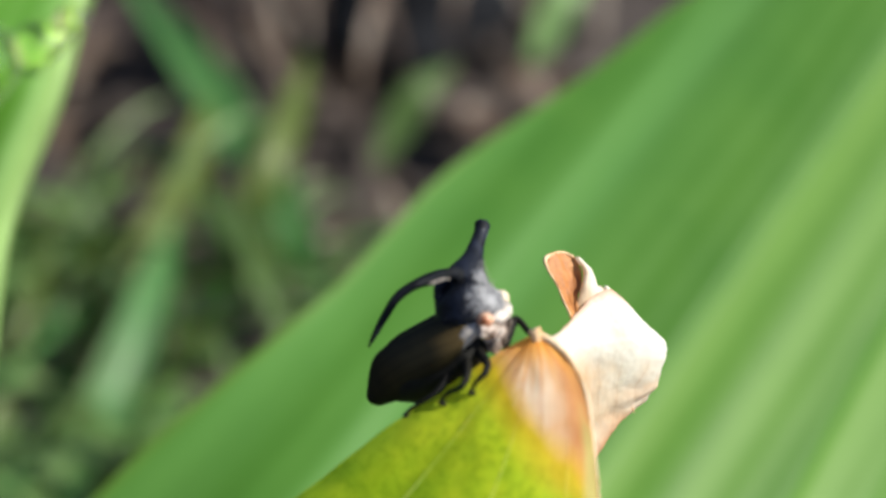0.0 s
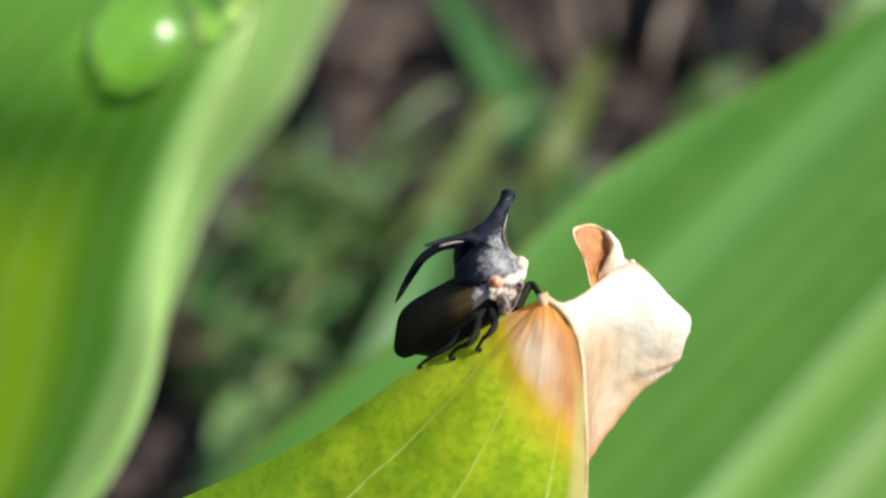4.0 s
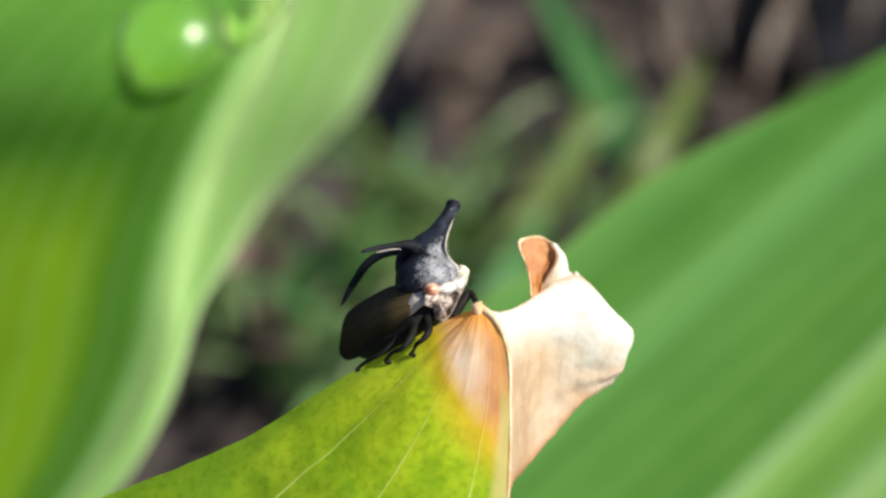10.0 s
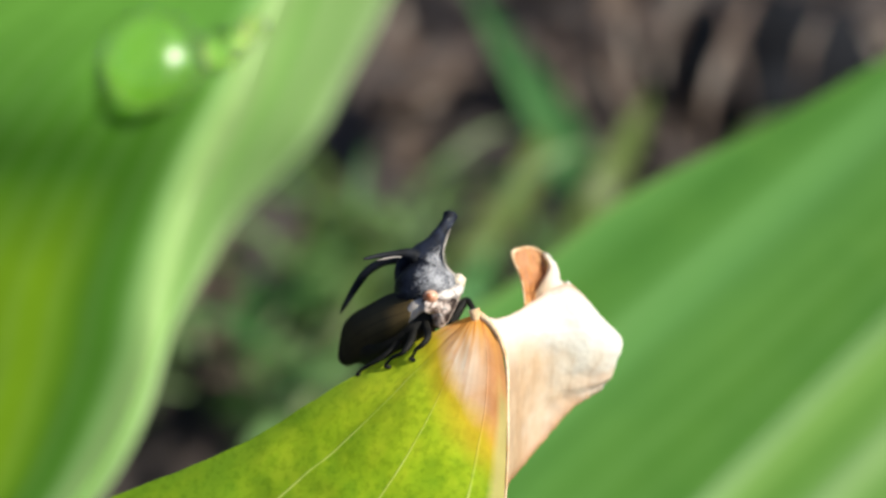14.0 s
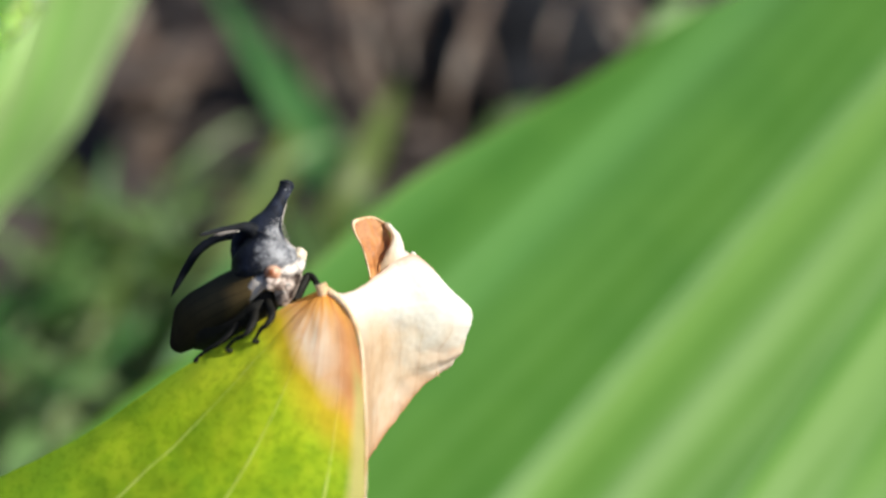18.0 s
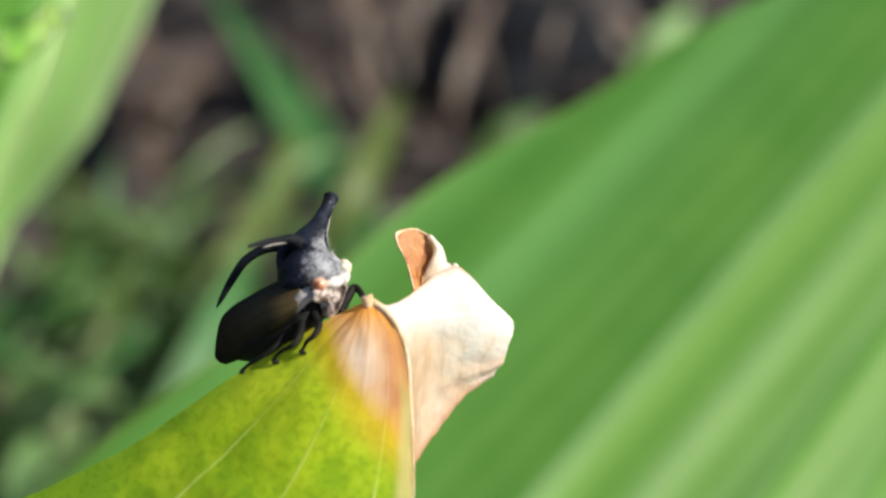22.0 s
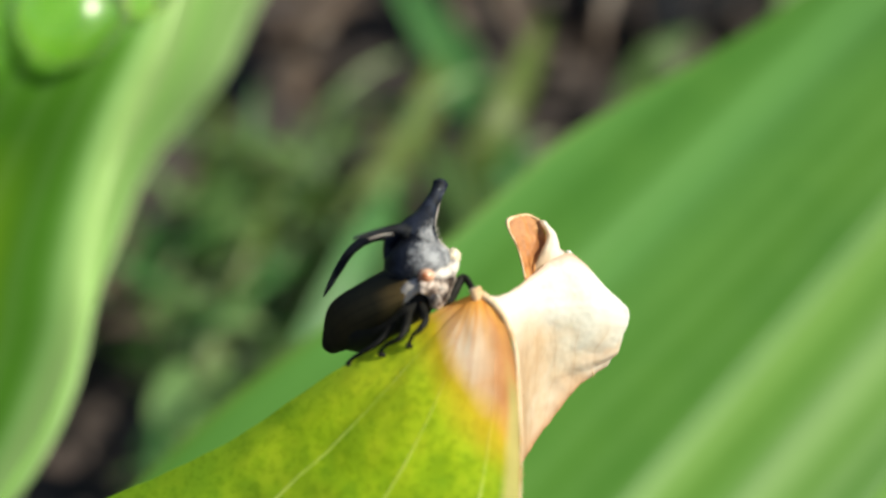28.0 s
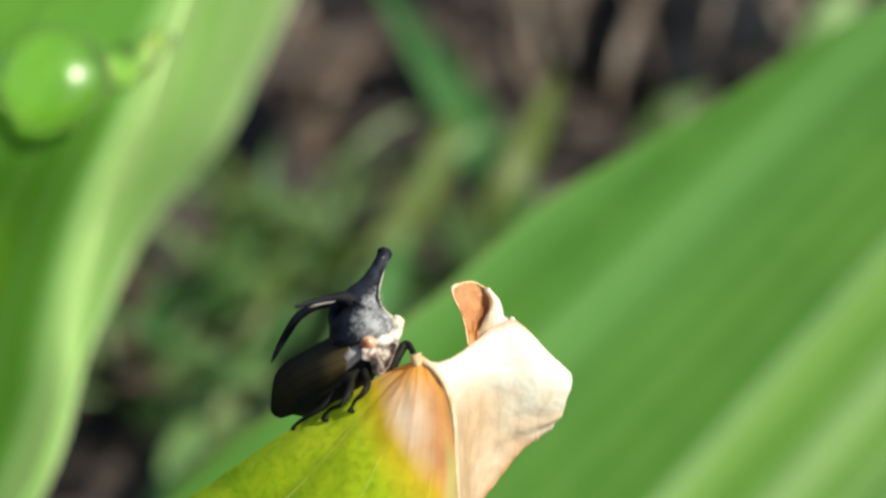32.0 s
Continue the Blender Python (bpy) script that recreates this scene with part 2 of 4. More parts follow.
    dry = n.mix(n.ramp(fire, [(0.045, (1.0,) * 3), (0.14, (0.1,) * 3)]), dry, (0.90, 0.42, 0.10))
    streak = n.ramp(n.math("SINE", n.math("ADD", n.math("MULTIPLY", across, 6.3 * 2 * math.pi), n.math("MULTIPLY", n.noise(420, 3), 7))), [(0.45, (1, 1, 1)), (1.0, (0.74, 0.36, 0.15))])
    dry = n.mix(n.ramp(along, [(0.02, (0.85,) * 3), (0.08, (0.25,) * 3)]), dry, streak, "MULTIPLY")
    yellow = n.mix(n.ramp(away, [(0.085, (0, 0, 0)), (0.15, (1, 1, 1))]), (0.84, 0.52, 0.035), green)
    col = n.mix(n.ramp(away, [(0.06, (0, 0, 0)), (0.10, (1, 1, 1))]), dry, yellow)
    strip = n.math("MULTIPLY", n.ramp(n.math("ADD", across, n.math("MULTIPLY", n.math("SUBTRACT", wide, 0.5), 0.04)), [(0.925, (0, 0, 0)), (0.96, (0.9,) * 3)]), n.ramp(away, [(-0.02, (0, 0, 0)), (0.04, (1, 1, 1))]))
    col = n.mix(strip, col, (0.72, 0.62, 0.24))  # dry line along the far margin
    n.bsdf.inputs["Roughness"].default_value = 0.5
    n.bsdf.inputs["Specular IOR Level"].default_value = 0.15
    alive = n.ramp(away, [(0.07, (0, 0, 0)), (0.13, (0.35,) * 3)])
    leaf = n.thin(col, n.mix(alive, col, (0.52, 0.72, 0.01)), 0.43)
    n.bump(n.math("ADD", mottle, n.math("ADD", n.math("MULTIPLY", fine, 0.05), n.math("MULTIPLY", line, 0.5))), 0.3, 0.0001, (n.bsdf, leaf))
    return n.mat


def dry_material():
    """Papery dry leaf: cream, painted whiter where sun strikes the top, with tan veins, brown margins and a few dark
    specks.
    """
    n = Nodes("dry_leaf")
    uv = n.add("ShaderNodeSeparateXYZ")
    n.join(n.coords("UV"), uv.inputs[0])
    wide = n.noise(260, 4)
    fine = n.noise(1500, 5)
    col = n.ramp(wide, [(0.34, (0.86, 0.72, 0.56)), (0.5, (0.94, 0.88, 0.79)), (0.66, (0.96, 0.94, 0.90))])
    wave = n.math("SINE", n.math("ADD", n.math("MULTIPLY", uv.outputs["X"], 6 * 2 * math.pi), n.math("MULTIPLY", wide, 12)))
    col = n.mix(n.math("MULTIPLY", n.ramp(wave, [(0.93, (0, 0, 0)), (1, (1, 1, 1))]), 0.2), col, (0.62, 0.40, 0.22))
    col = n.mix(n.ramp(n.math("ADD", uv.outputs["Y"], n.math("MULTIPLY", wide, 0.3)), [(0.14, (0.75,) * 3), (0.36, (0, 0, 0))]), col, (0.78, 0.42, 0.18))
    stain = n.math("MULTIPLY", n.ramp(n.noise(330, 5), [(0.50, (0, 0, 0)), (0.66, (0.5,) * 3)]), n.ramp(uv.outputs["X"], [(0.80, (0, 0, 0)), (0.95, (0.6,) * 3)]))
    col = n.mix(stain, col, (0.66, 0.39, 0.19))
    bruise = n.math("MULTIPLY", n.ramp(uv.outputs["X"], [(0.62, (0, 0, 0)), (0.80, (1, 1, 1))]), n.ramp(n.math("ADD", uv.outputs["Y"], n.math("MULTIPLY", fine, 0.2)), [(0.20, (0.25,) * 3), (0.42, (1, 1, 1)), (0.52, (0, 0, 0))]))
    col = n.mix(n.math("MULTIPLY", bruise, n.ramp(n.noise(420, 4), [(0.40, (0.3,) * 3), (0.62, (0.55,) * 3)])), col, (0.72, 0.47, 0.27))
    # The sunlit upper facet, put into the colour as white.
    col = n.mix(n.ramp(n.math("ADD", uv.outputs["Y"], n.math("MULTIPLY", wide, 0.25)), [(0.60, (0, 0, 0)), (0.75, (0.95,) * 3)]), col, (0.96, 0.945, 0.91))
    tan = n.math("MULTIPLY", n.ramp(n.math("ADD", uv.outputs["X"], n.math("MULTIPLY", wide, 0.3)), [(0.45, (0.7,) * 3), (0.74, (0, 0, 0))]), n.ramp(n.math("ADD", uv.outputs["Y"], n.math("MULTIPLY", wide, 0.2)), [(0.62, (1, 1, 1)), (0.90, (0, 0, 0))]))
    col = n.mix(tan, col, n.ramp(n.noise(600, 4), [(0.4, (0.62, 0.40, 0.21)), (0.6, (0.76, 0.55, 0.35))]))  # tan towards the fold
    rim = n.math("MINIMUM", uv.outputs["Y"], n.math("SUBTRACT", 1.0, uv.outputs["Y"]))
    col = n.mix(n.ramp(n.math("ADD", rim, n.math("MULTIPLY", fine, 0.06)), [(0.03, (0.7,) * 3), (0.10, (0, 0, 0))]), col, (0.55, 0.27, 0.10))
    speck = n.ramp(n.noise(800, 2), [(0.75, (0, 0, 0)), (0.79, (0.6,) * 3)])
    col = n.mix(speck, col, (0.35, 0.2, 0.09))
    n.bsdf.inputs["Roughness"].default_value = 0.6
    leaf = n.thin(col, n.mix(0.12, col, (0.95, 0.62, 0.36)), 0.55)
    n.bump(n.math("ADD", fine, n.math("MULTIPLY", wave, 0.06)), 0.10, 0.0001, (n.bsdf, leaf))
    return n.mat



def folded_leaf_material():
    """Green leaf with sunlight put into its colour: a broad pale zone along its midrib and over one half, yellow to the
    far margin.
    """
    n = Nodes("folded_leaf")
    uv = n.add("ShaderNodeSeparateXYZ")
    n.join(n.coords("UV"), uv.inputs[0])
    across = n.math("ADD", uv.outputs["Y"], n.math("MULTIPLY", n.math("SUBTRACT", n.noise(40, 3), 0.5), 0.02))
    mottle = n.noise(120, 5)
    # The sunward ridge and half are painted paler.
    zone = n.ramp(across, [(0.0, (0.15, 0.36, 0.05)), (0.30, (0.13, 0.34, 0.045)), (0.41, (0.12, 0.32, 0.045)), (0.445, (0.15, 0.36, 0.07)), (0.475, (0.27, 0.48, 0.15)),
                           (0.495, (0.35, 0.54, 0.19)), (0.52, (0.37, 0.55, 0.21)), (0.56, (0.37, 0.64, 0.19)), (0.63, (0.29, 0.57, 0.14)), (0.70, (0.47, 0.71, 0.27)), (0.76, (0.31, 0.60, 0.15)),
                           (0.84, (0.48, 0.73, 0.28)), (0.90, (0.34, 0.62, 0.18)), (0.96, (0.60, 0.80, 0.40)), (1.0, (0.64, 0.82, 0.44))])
    # Sun shining through the far side, painted as yellow-green.
    sun_through = n.math("MULTIPLY", n.ramp(across, [(0.385, (1, 1, 1)), (0.43, (0, 0, 0))]), n.ramp(uv.outputs["X"], [(0.36, (0, 0, 0)), (0.50, (0.8,) * 3)]))
    at = n.add("ShaderNodeSeparateXYZ")
    n.join(n.coords(), at.inputs[0])
    # shade under a slanting crease, put into the colour as a darker stretch
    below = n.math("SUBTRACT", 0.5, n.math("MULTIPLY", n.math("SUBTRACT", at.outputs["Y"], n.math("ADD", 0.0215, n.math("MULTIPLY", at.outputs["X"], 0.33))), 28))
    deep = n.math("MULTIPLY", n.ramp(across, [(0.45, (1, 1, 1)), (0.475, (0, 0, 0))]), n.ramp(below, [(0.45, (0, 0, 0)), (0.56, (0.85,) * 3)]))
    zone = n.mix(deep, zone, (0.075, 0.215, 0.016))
    zone = n.mix(sun_through, zone, (0.27, 0.46, 0.014))
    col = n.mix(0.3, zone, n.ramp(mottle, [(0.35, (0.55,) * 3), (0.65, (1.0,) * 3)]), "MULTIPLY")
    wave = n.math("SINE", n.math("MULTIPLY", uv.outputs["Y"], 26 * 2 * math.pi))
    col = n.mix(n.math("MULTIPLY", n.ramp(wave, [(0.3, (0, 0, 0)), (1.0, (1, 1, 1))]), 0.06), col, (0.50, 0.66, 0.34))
    speck = n.ramp(n.noise(55, 1), [(0.76, (0, 0, 0)), (0.79, (0.7,) * 3)])
    col = n.mix(speck, col, (0.20, 0.11, 0.03))
    n.bsdf.inputs["Roughness"].default_value = 0.5
    n.bsdf.inputs["Specular IOR Level"].default_value = 0.15
    leaf = n.thin(col, n.mix(0.35, col, (0.22, 0.50, 0.0)), 0.38)
    n.bump(n.math("ADD", mottle, n.math("MULTIPLY", wave, 0.1)), 0.2, 0.0004, (n.bsdf, leaf))
    return n.mat


# Pleats of the broad leaf: how far in from its margin (millimetres), and how high and pale with sheen (0 to 1).
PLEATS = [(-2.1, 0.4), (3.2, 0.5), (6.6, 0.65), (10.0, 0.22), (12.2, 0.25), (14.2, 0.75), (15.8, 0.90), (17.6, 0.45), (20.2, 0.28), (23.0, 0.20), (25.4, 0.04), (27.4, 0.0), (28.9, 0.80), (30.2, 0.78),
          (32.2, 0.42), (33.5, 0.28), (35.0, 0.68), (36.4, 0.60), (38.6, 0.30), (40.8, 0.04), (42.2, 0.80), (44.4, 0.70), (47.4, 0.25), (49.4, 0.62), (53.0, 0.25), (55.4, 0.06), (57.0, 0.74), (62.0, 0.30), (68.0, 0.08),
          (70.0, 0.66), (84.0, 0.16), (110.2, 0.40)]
VEIN = (-0.629, 0.777)  # across the veins


def broad_leaf_material():
    """Living green leaf; pale veins and the sheen on them are put into the colour as broad soft bands, with an olive
    margin.
    """
    n = Nodes("broad_leaf")
    at, uv = n.add("ShaderNodeSeparateXYZ"), n.add("ShaderNodeSeparateXYZ")
    n.join(n.coords(), at.inputs[0])
    n.join(n.coords("UV"), uv.inputs[0])
    mottle, wide, drift = n.noise(120, 5), n.noise(16, 3), n.noise(9, 2)
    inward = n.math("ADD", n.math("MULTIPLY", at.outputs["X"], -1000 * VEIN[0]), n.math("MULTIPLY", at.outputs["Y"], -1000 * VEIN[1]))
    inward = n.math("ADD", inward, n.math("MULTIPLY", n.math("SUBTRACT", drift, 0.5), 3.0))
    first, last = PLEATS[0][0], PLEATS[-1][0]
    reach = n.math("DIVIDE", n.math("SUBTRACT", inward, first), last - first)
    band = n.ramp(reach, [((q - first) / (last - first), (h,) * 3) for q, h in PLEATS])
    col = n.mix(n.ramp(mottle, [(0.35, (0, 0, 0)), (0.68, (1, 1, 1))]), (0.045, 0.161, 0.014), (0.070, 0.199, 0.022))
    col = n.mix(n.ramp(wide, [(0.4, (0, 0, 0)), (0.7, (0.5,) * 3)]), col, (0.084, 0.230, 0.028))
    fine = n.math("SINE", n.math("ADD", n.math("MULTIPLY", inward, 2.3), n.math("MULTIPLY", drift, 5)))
    # Bands of paler vein colour with the sheen painted in.
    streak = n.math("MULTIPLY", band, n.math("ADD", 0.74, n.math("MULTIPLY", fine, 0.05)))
    tone = n.mix(n.ramp(reach, [(0.17, (0, 0, 0)), (0.27, (1, 1, 1))]), (0.165, 0.380, 0.110), (0.205, 0.395, 0.072))  # bluish sheen by the margin, yellower towards the middle
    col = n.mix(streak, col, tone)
    margin = n.math("MINIMUM", uv.outputs["Y"], n.math("SUBTRACT", 1.0, uv.outputs["Y"]))
    col = n.mix(n.ramp(margin, [(0.003, (0.45,) * 3), (0.014, (0, 0, 0))]), col, (0.17, 0.20, 0.03))
    n.bsdf.inputs["Roughness"].default_value = 0.5
    n.bsdf.inputs["Specular IOR Level"].default_value = 0.3
    leaf = n.thin(col, n.mix(0.7, col, (0.17, 0.44, 0.01)), 0.42)
    n.bump(n.math("ADD", mottle, n.math("MULTIPLY", fine, 0.3)), 0.2, 0.0004, (n.bsdf, leaf))
    return n.mat


RIM = surface("tan_rim", [(0.3, (0.60, 0.34, 0.15)), (0.5, (0.76, 0.54, 0.33)), (0.7, (0.86, 0.72, 0.53))], 900, 0.6, 0.3, 0.0001)
CREAM = surface("cream_dry_leaf", [(0.3, (0.88, 0.78, 0.62)), (0.7, (0.95, 0.91, 0.84))], 700, 0.6, 0.3, 0.0001)
RUST = surface("rusty_dry_leaf", [(0.3, (0.28, 0.095, 0.025)), (0.5, (0.45, 0.17, 0.042)), (0.7, (0.58, 0.28, 0.10))], 700, 0.6, 0.4, 0.0001)
TIP_LEAF = tip_leaf_material()
DRY = dry_material()
BROAD = broad_leaf_material()
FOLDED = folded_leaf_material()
GRASS = leaf_material("grass", (0.038, 0.128, 0.038), (0.068, 0.194, 0.060), (0.125, 0.300, 0.045), 0.3, 5, spots=60)
OLIVE_GRASS = leaf_material("olive_grass", (0.0576, 0.0864, 0.0168), (0.102, 0.138, 0.0288), (0.168, 0.192, 0.036), 0.3, 5, spots=60)
PALE_GRASS = leaf_material("pale_grass", (0.050, 0.100, 0.028), (0.092, 0.155, 0.046), (0.12, 0.21, 0.04), 0.3, 5, spots=60)
PALE_STEM = leaf_material("pale_stem", (0.10, 0.17, 0.07), (0.19, 0.27, 0.13), (0.2, 0.28, 0.09), 0.25, 3, spots=60)
YOUNG = leaf_material("young_leaf", (0.16, 0.30, 0.10), (0.24, 0.38, 0.16), (0.2, 0.4, 0.06), 0.3, 5, spots=60)
STRAW = leaf_material("straw", (0.074, 0.050, 0.040), (0.132, 0.093, 0.074), (0.16, 0.104, 0.072), 0.2, 5, vein_light=(0.23, 0.172, 0.142), spots=60)
WEED = leaf_material("weed", (0.055, 0.125, 0.032), (0.11, 0.21, 0.055), (0.16, 0.28, 0.05), 0.25, 3, rough=0.6, spots=120)
LITTER = surface("leaf_litter", [(0.3, (0.034, 0.023, 0.021)), (0.5, (0.058, 0.039, 0.035)), (0.7, (0.098, 0.067, 0.059))], 40, 0.8)
PALE_LITTER = surface("pale_leaf_litter", [(0.3, (0.10, 0.07, 0.055)), (0.5, (0.17, 0.125, 0.095)), (0.7, (0.25, 0.19, 0.15))], 40, 0.8)
SOIL = surface("soil", [(0.3, (0.036, 0.027, 0.026)), (0.5, (0.050, 0.038, 0.036)), (0.7, (0.070, 0.053, 0.050))], 22, 0.9, 0.6, 0.004)
STONE = surface("dark_stone", [(0.3, (0.006, 0.0065, 0.009)), (0.7, (0.018, 0.019, 0.024))], 60, 0.9, 0.5, 0.002, Specular_IOR_Level=0.1)
GNAT_WING = surface("gnat_wing", [(0.3, (0.36, 0.20, 0.11)), (0.7, (0.50, 0.32, 0.20))], 3000, 0.4)
BROAD_RIB = surface("broad_leaf_rib", [(0.3, (0.11, 0.27, 0.03)), (0.7, (0.16, 0.32, 0.045))], 200, 0.5, 0.2)
RIB = surface("pale_midrib", [(0.3, (0.33, 0.52, 0.18)), (0.7, (0.38, 0.57, 0.22))], 200, 0.45, 0.2)
STEM = surface("green_stem", [(0.3, (0.10, 0.20, 0.03)), (0.7, (0.20, 0.32, 0.06))], 200, 0.5)


def shell_material(name, dark, grey, hair, amount, front=0.0, fuzz=0.4, soft=0.14):
    """Insect cuticle: pitted and dark, with patches of pale down."""
    n = Nodes(name)
    fine = n.noise(5200, 4)
    patch = n.math("ADD", n.math("MULTIPLY", n.noise(1500, 6, rough=0.75), 1 - fuzz), n.math("MULTIPLY", n.noise(7000, 3), fuzz))
    if front:  # more down towards the face
        at = n.add("ShaderNodeSeparateXYZ")
        n.join(n.coords(), at.inputs[0])
        reach = n.math("ADD", n.math("MULTIPLY", at.outputs["X"], 1000 * front), n.math("MULTIPLY", at.outputs["Z"], 600 * front))
        patch = n.math("ADD", patch, n.math("MINIMUM", n.math("MAXIMUM", n.math("ADD", reach, 1.25 * front), -0.12), 0.12))
    col = n.ramp(n.noise(1700, 3), [(0.35, dark), (0.7, grey)])
    col = n.mix(n.ramp(patch, [(amount, (0, 0, 0)), (amount + soft, (0.9,) * 3)]), col, hair)
    n.join(col, n.bsdf.inputs["Base Color"])
    n.bsdf.inputs["Roughness"].default_value = 0.6
    n.bsdf.inputs["Specular IOR Level"].default_value = 0.15
    n.bump(fine, 0.5, 0.00006)
    return n.mat


CUTICLE = shell_material("dark_cuticle", (0.003, 0.0035, 0.005), (0.009, 0.011, 0.018), (0.06, 0.07, 0.10), 0.70)
DOWNY = shell_material("downy_cuticle", (0.003, 0.0035, 0.007), (0.016, 0.020, 0.036), (0.38, 0.38, 0.41), 0.50, 0.19, fuzz=0.35, soft=0.24)
DOWN = shell_material("pale_down", (0.05, 0.05, 0.06), (0.14, 0.14, 0.16), (0.60, 0.58, 0.54), 0.38)
FACE = shell_material("pale_face", (0.014, 0.010, 0.009), (0.09, 0.05, 0.04), (0.62, 0.51, 0.46), 0.43, fuzz=0.1)
HORN = shell_material("horn_cuticle", (0.004, 0.005, 0.009), (0.016, 0.021, 0.040), (0.34, 0.35, 0.39), 0.62, 0.10)
BROW = shell_material("white_brow", (0.12, 0.10, 0.10), (0.40, 0.35, 0.33), (0.72, 0.66, 0.62), 0.40, soft=0.16)
# White down; it also colours the painted glint under the side horn.
DOWN_AND_GLINT = surface("white_down_and_glint", [(0.3, (0.35, 0.30, 0.28)), (0.7, (0.55, 0.50, 0.47))], 3000, 0.8, 0.3, 0.00005)
def wing_material():
    """Smoky membrane: olive brown in the middle, almost black along the rim, with fine cross veins."""
    n = Nodes("smoky_wing")
    uv = n.add("ShaderNodeSeparateXYZ")
    n.join(n.coords("UV"), uv.inputs[0])
    rim = n.math("MULTIPLY", n.math("SINE", n.math("MULTIPLY", uv.outputs["Y"], math.pi)), n.math("SUBTRACT", 1.05, uv.outputs["X"]))
    rim = n.math("ADD", rim, n.math("MULTIPLY", n.math("SUBTRACT", n.noise(900, 4), 0.5), 0.5))
    col = n.ramp(rim, [(0.15, (0.006, 0.005, 0.003)), (0.55, (0.030, 0.022, 0.008)), (0.95, (0.088, 0.060, 0.024))])
    vein = n.ramp(n.math("SINE", n.math("MULTIPLY", n.math("ADD", uv.outputs["Y"], n.math("MULTIPLY", uv.outputs["X"], 0.3)), 34)), [(0.85, (1, 1, 1)), (1.0, (0.6,) * 3)])
    n.join(n.mix(1.0, col, vein, "MULTIPLY"), n.bsdf.inputs["Base Color"])
    n.bsdf.inputs["Roughness"].default_value = 0.5
    n.bsdf.inputs["Specular IOR Level"].default_value = 0.15
    n.bump(n.noise(2600, 3), 0.25, 0.00006)
    return n.mat


WING = wing_material()
LEG = surface("leg", [(0.3, (0.006, 0.006, 0.006)), (0.7, (0.016, 0.015, 0.013))], 2500, 0.6, 0.3, 0.00005, Specular_IOR_Level=0.12)
EYE_SPOT = surface("rust_eye_spot", [(0.35, (0.22, 0.05, 0.02)), (0.65, (0.40, 0.13, 0.05))], 1500, 0.3, 0.1, 0.00003)
EYE = surface("amber_eye", [(0.40, (0.50, 0.20, 0.11)), (0.62, (0.66, 0.42, 0.30))], 1200, 0.25, 0.1, 0.00004)
# Lit counterpart of the amber eye: sunlight put into a cream colour.
SUNLIT_EYE = surface("sunlit_eye", [(0.35, (0.56, 0.44, 0.31)), (0.6, (0.72, 0.63, 0.50))], 1200, 0.25, 0.1, 0.00004)


def water_material():
    n = Nodes("water")
    # Yellow tint stands in for sunlight focused inside the drop.
    n.bsdf.inputs["Base Color"].default_value = (1, 1, 0.55, 1)
    n.bsdf.inputs["Roughness"].default_value = 0.0
    n.bsdf.inputs["IOR"].default_value = 1.333
    n.bsdf.inputs["Transmission Weight"].default_value = 1.0
    n.bsdf.inputs["Coat Weight"].default_value = 1.0
    n.bsdf.inputs["Coat Roughness"].default_value = 0.30
    return n.mat


WATER = water_material()


# ---- ground ----
def ground():
    bm = bmesh.new()
    steps = 120
    edge = [math.copysign(abs(k / steps * 2 - 1) ** 5, k - steps / 2) * 60 for k in range(steps + 1)]
    vs = [[None] * (steps + 1) for _ in range(steps + 1)]
    for j, y in enumerate(edge):
        for i, x in enumerate(edge):
            near = max(0.0, 1 - math.hypot(x, y) / 4)
            z = near * (0.012 * noise.noise((x * 9, y * 9, 0)) + 0.006 * noise.noise((x * 31, y * 31, 3)))
            vs[j][i] = bm.verts.new((x + 0.03, y + 0.32, GROUND + z - 0.008))
    for j in range(steps):
        for i in range(steps):
            bm.faces.new((vs[j][i], vs[j][i + 1], vs[j + 1][i + 1], vs[j + 1][i]))
    return tagged(part("ground", bm, SOIL), "bare brown soil under dead leaves and grass", "ground", kind="structure")


ground()


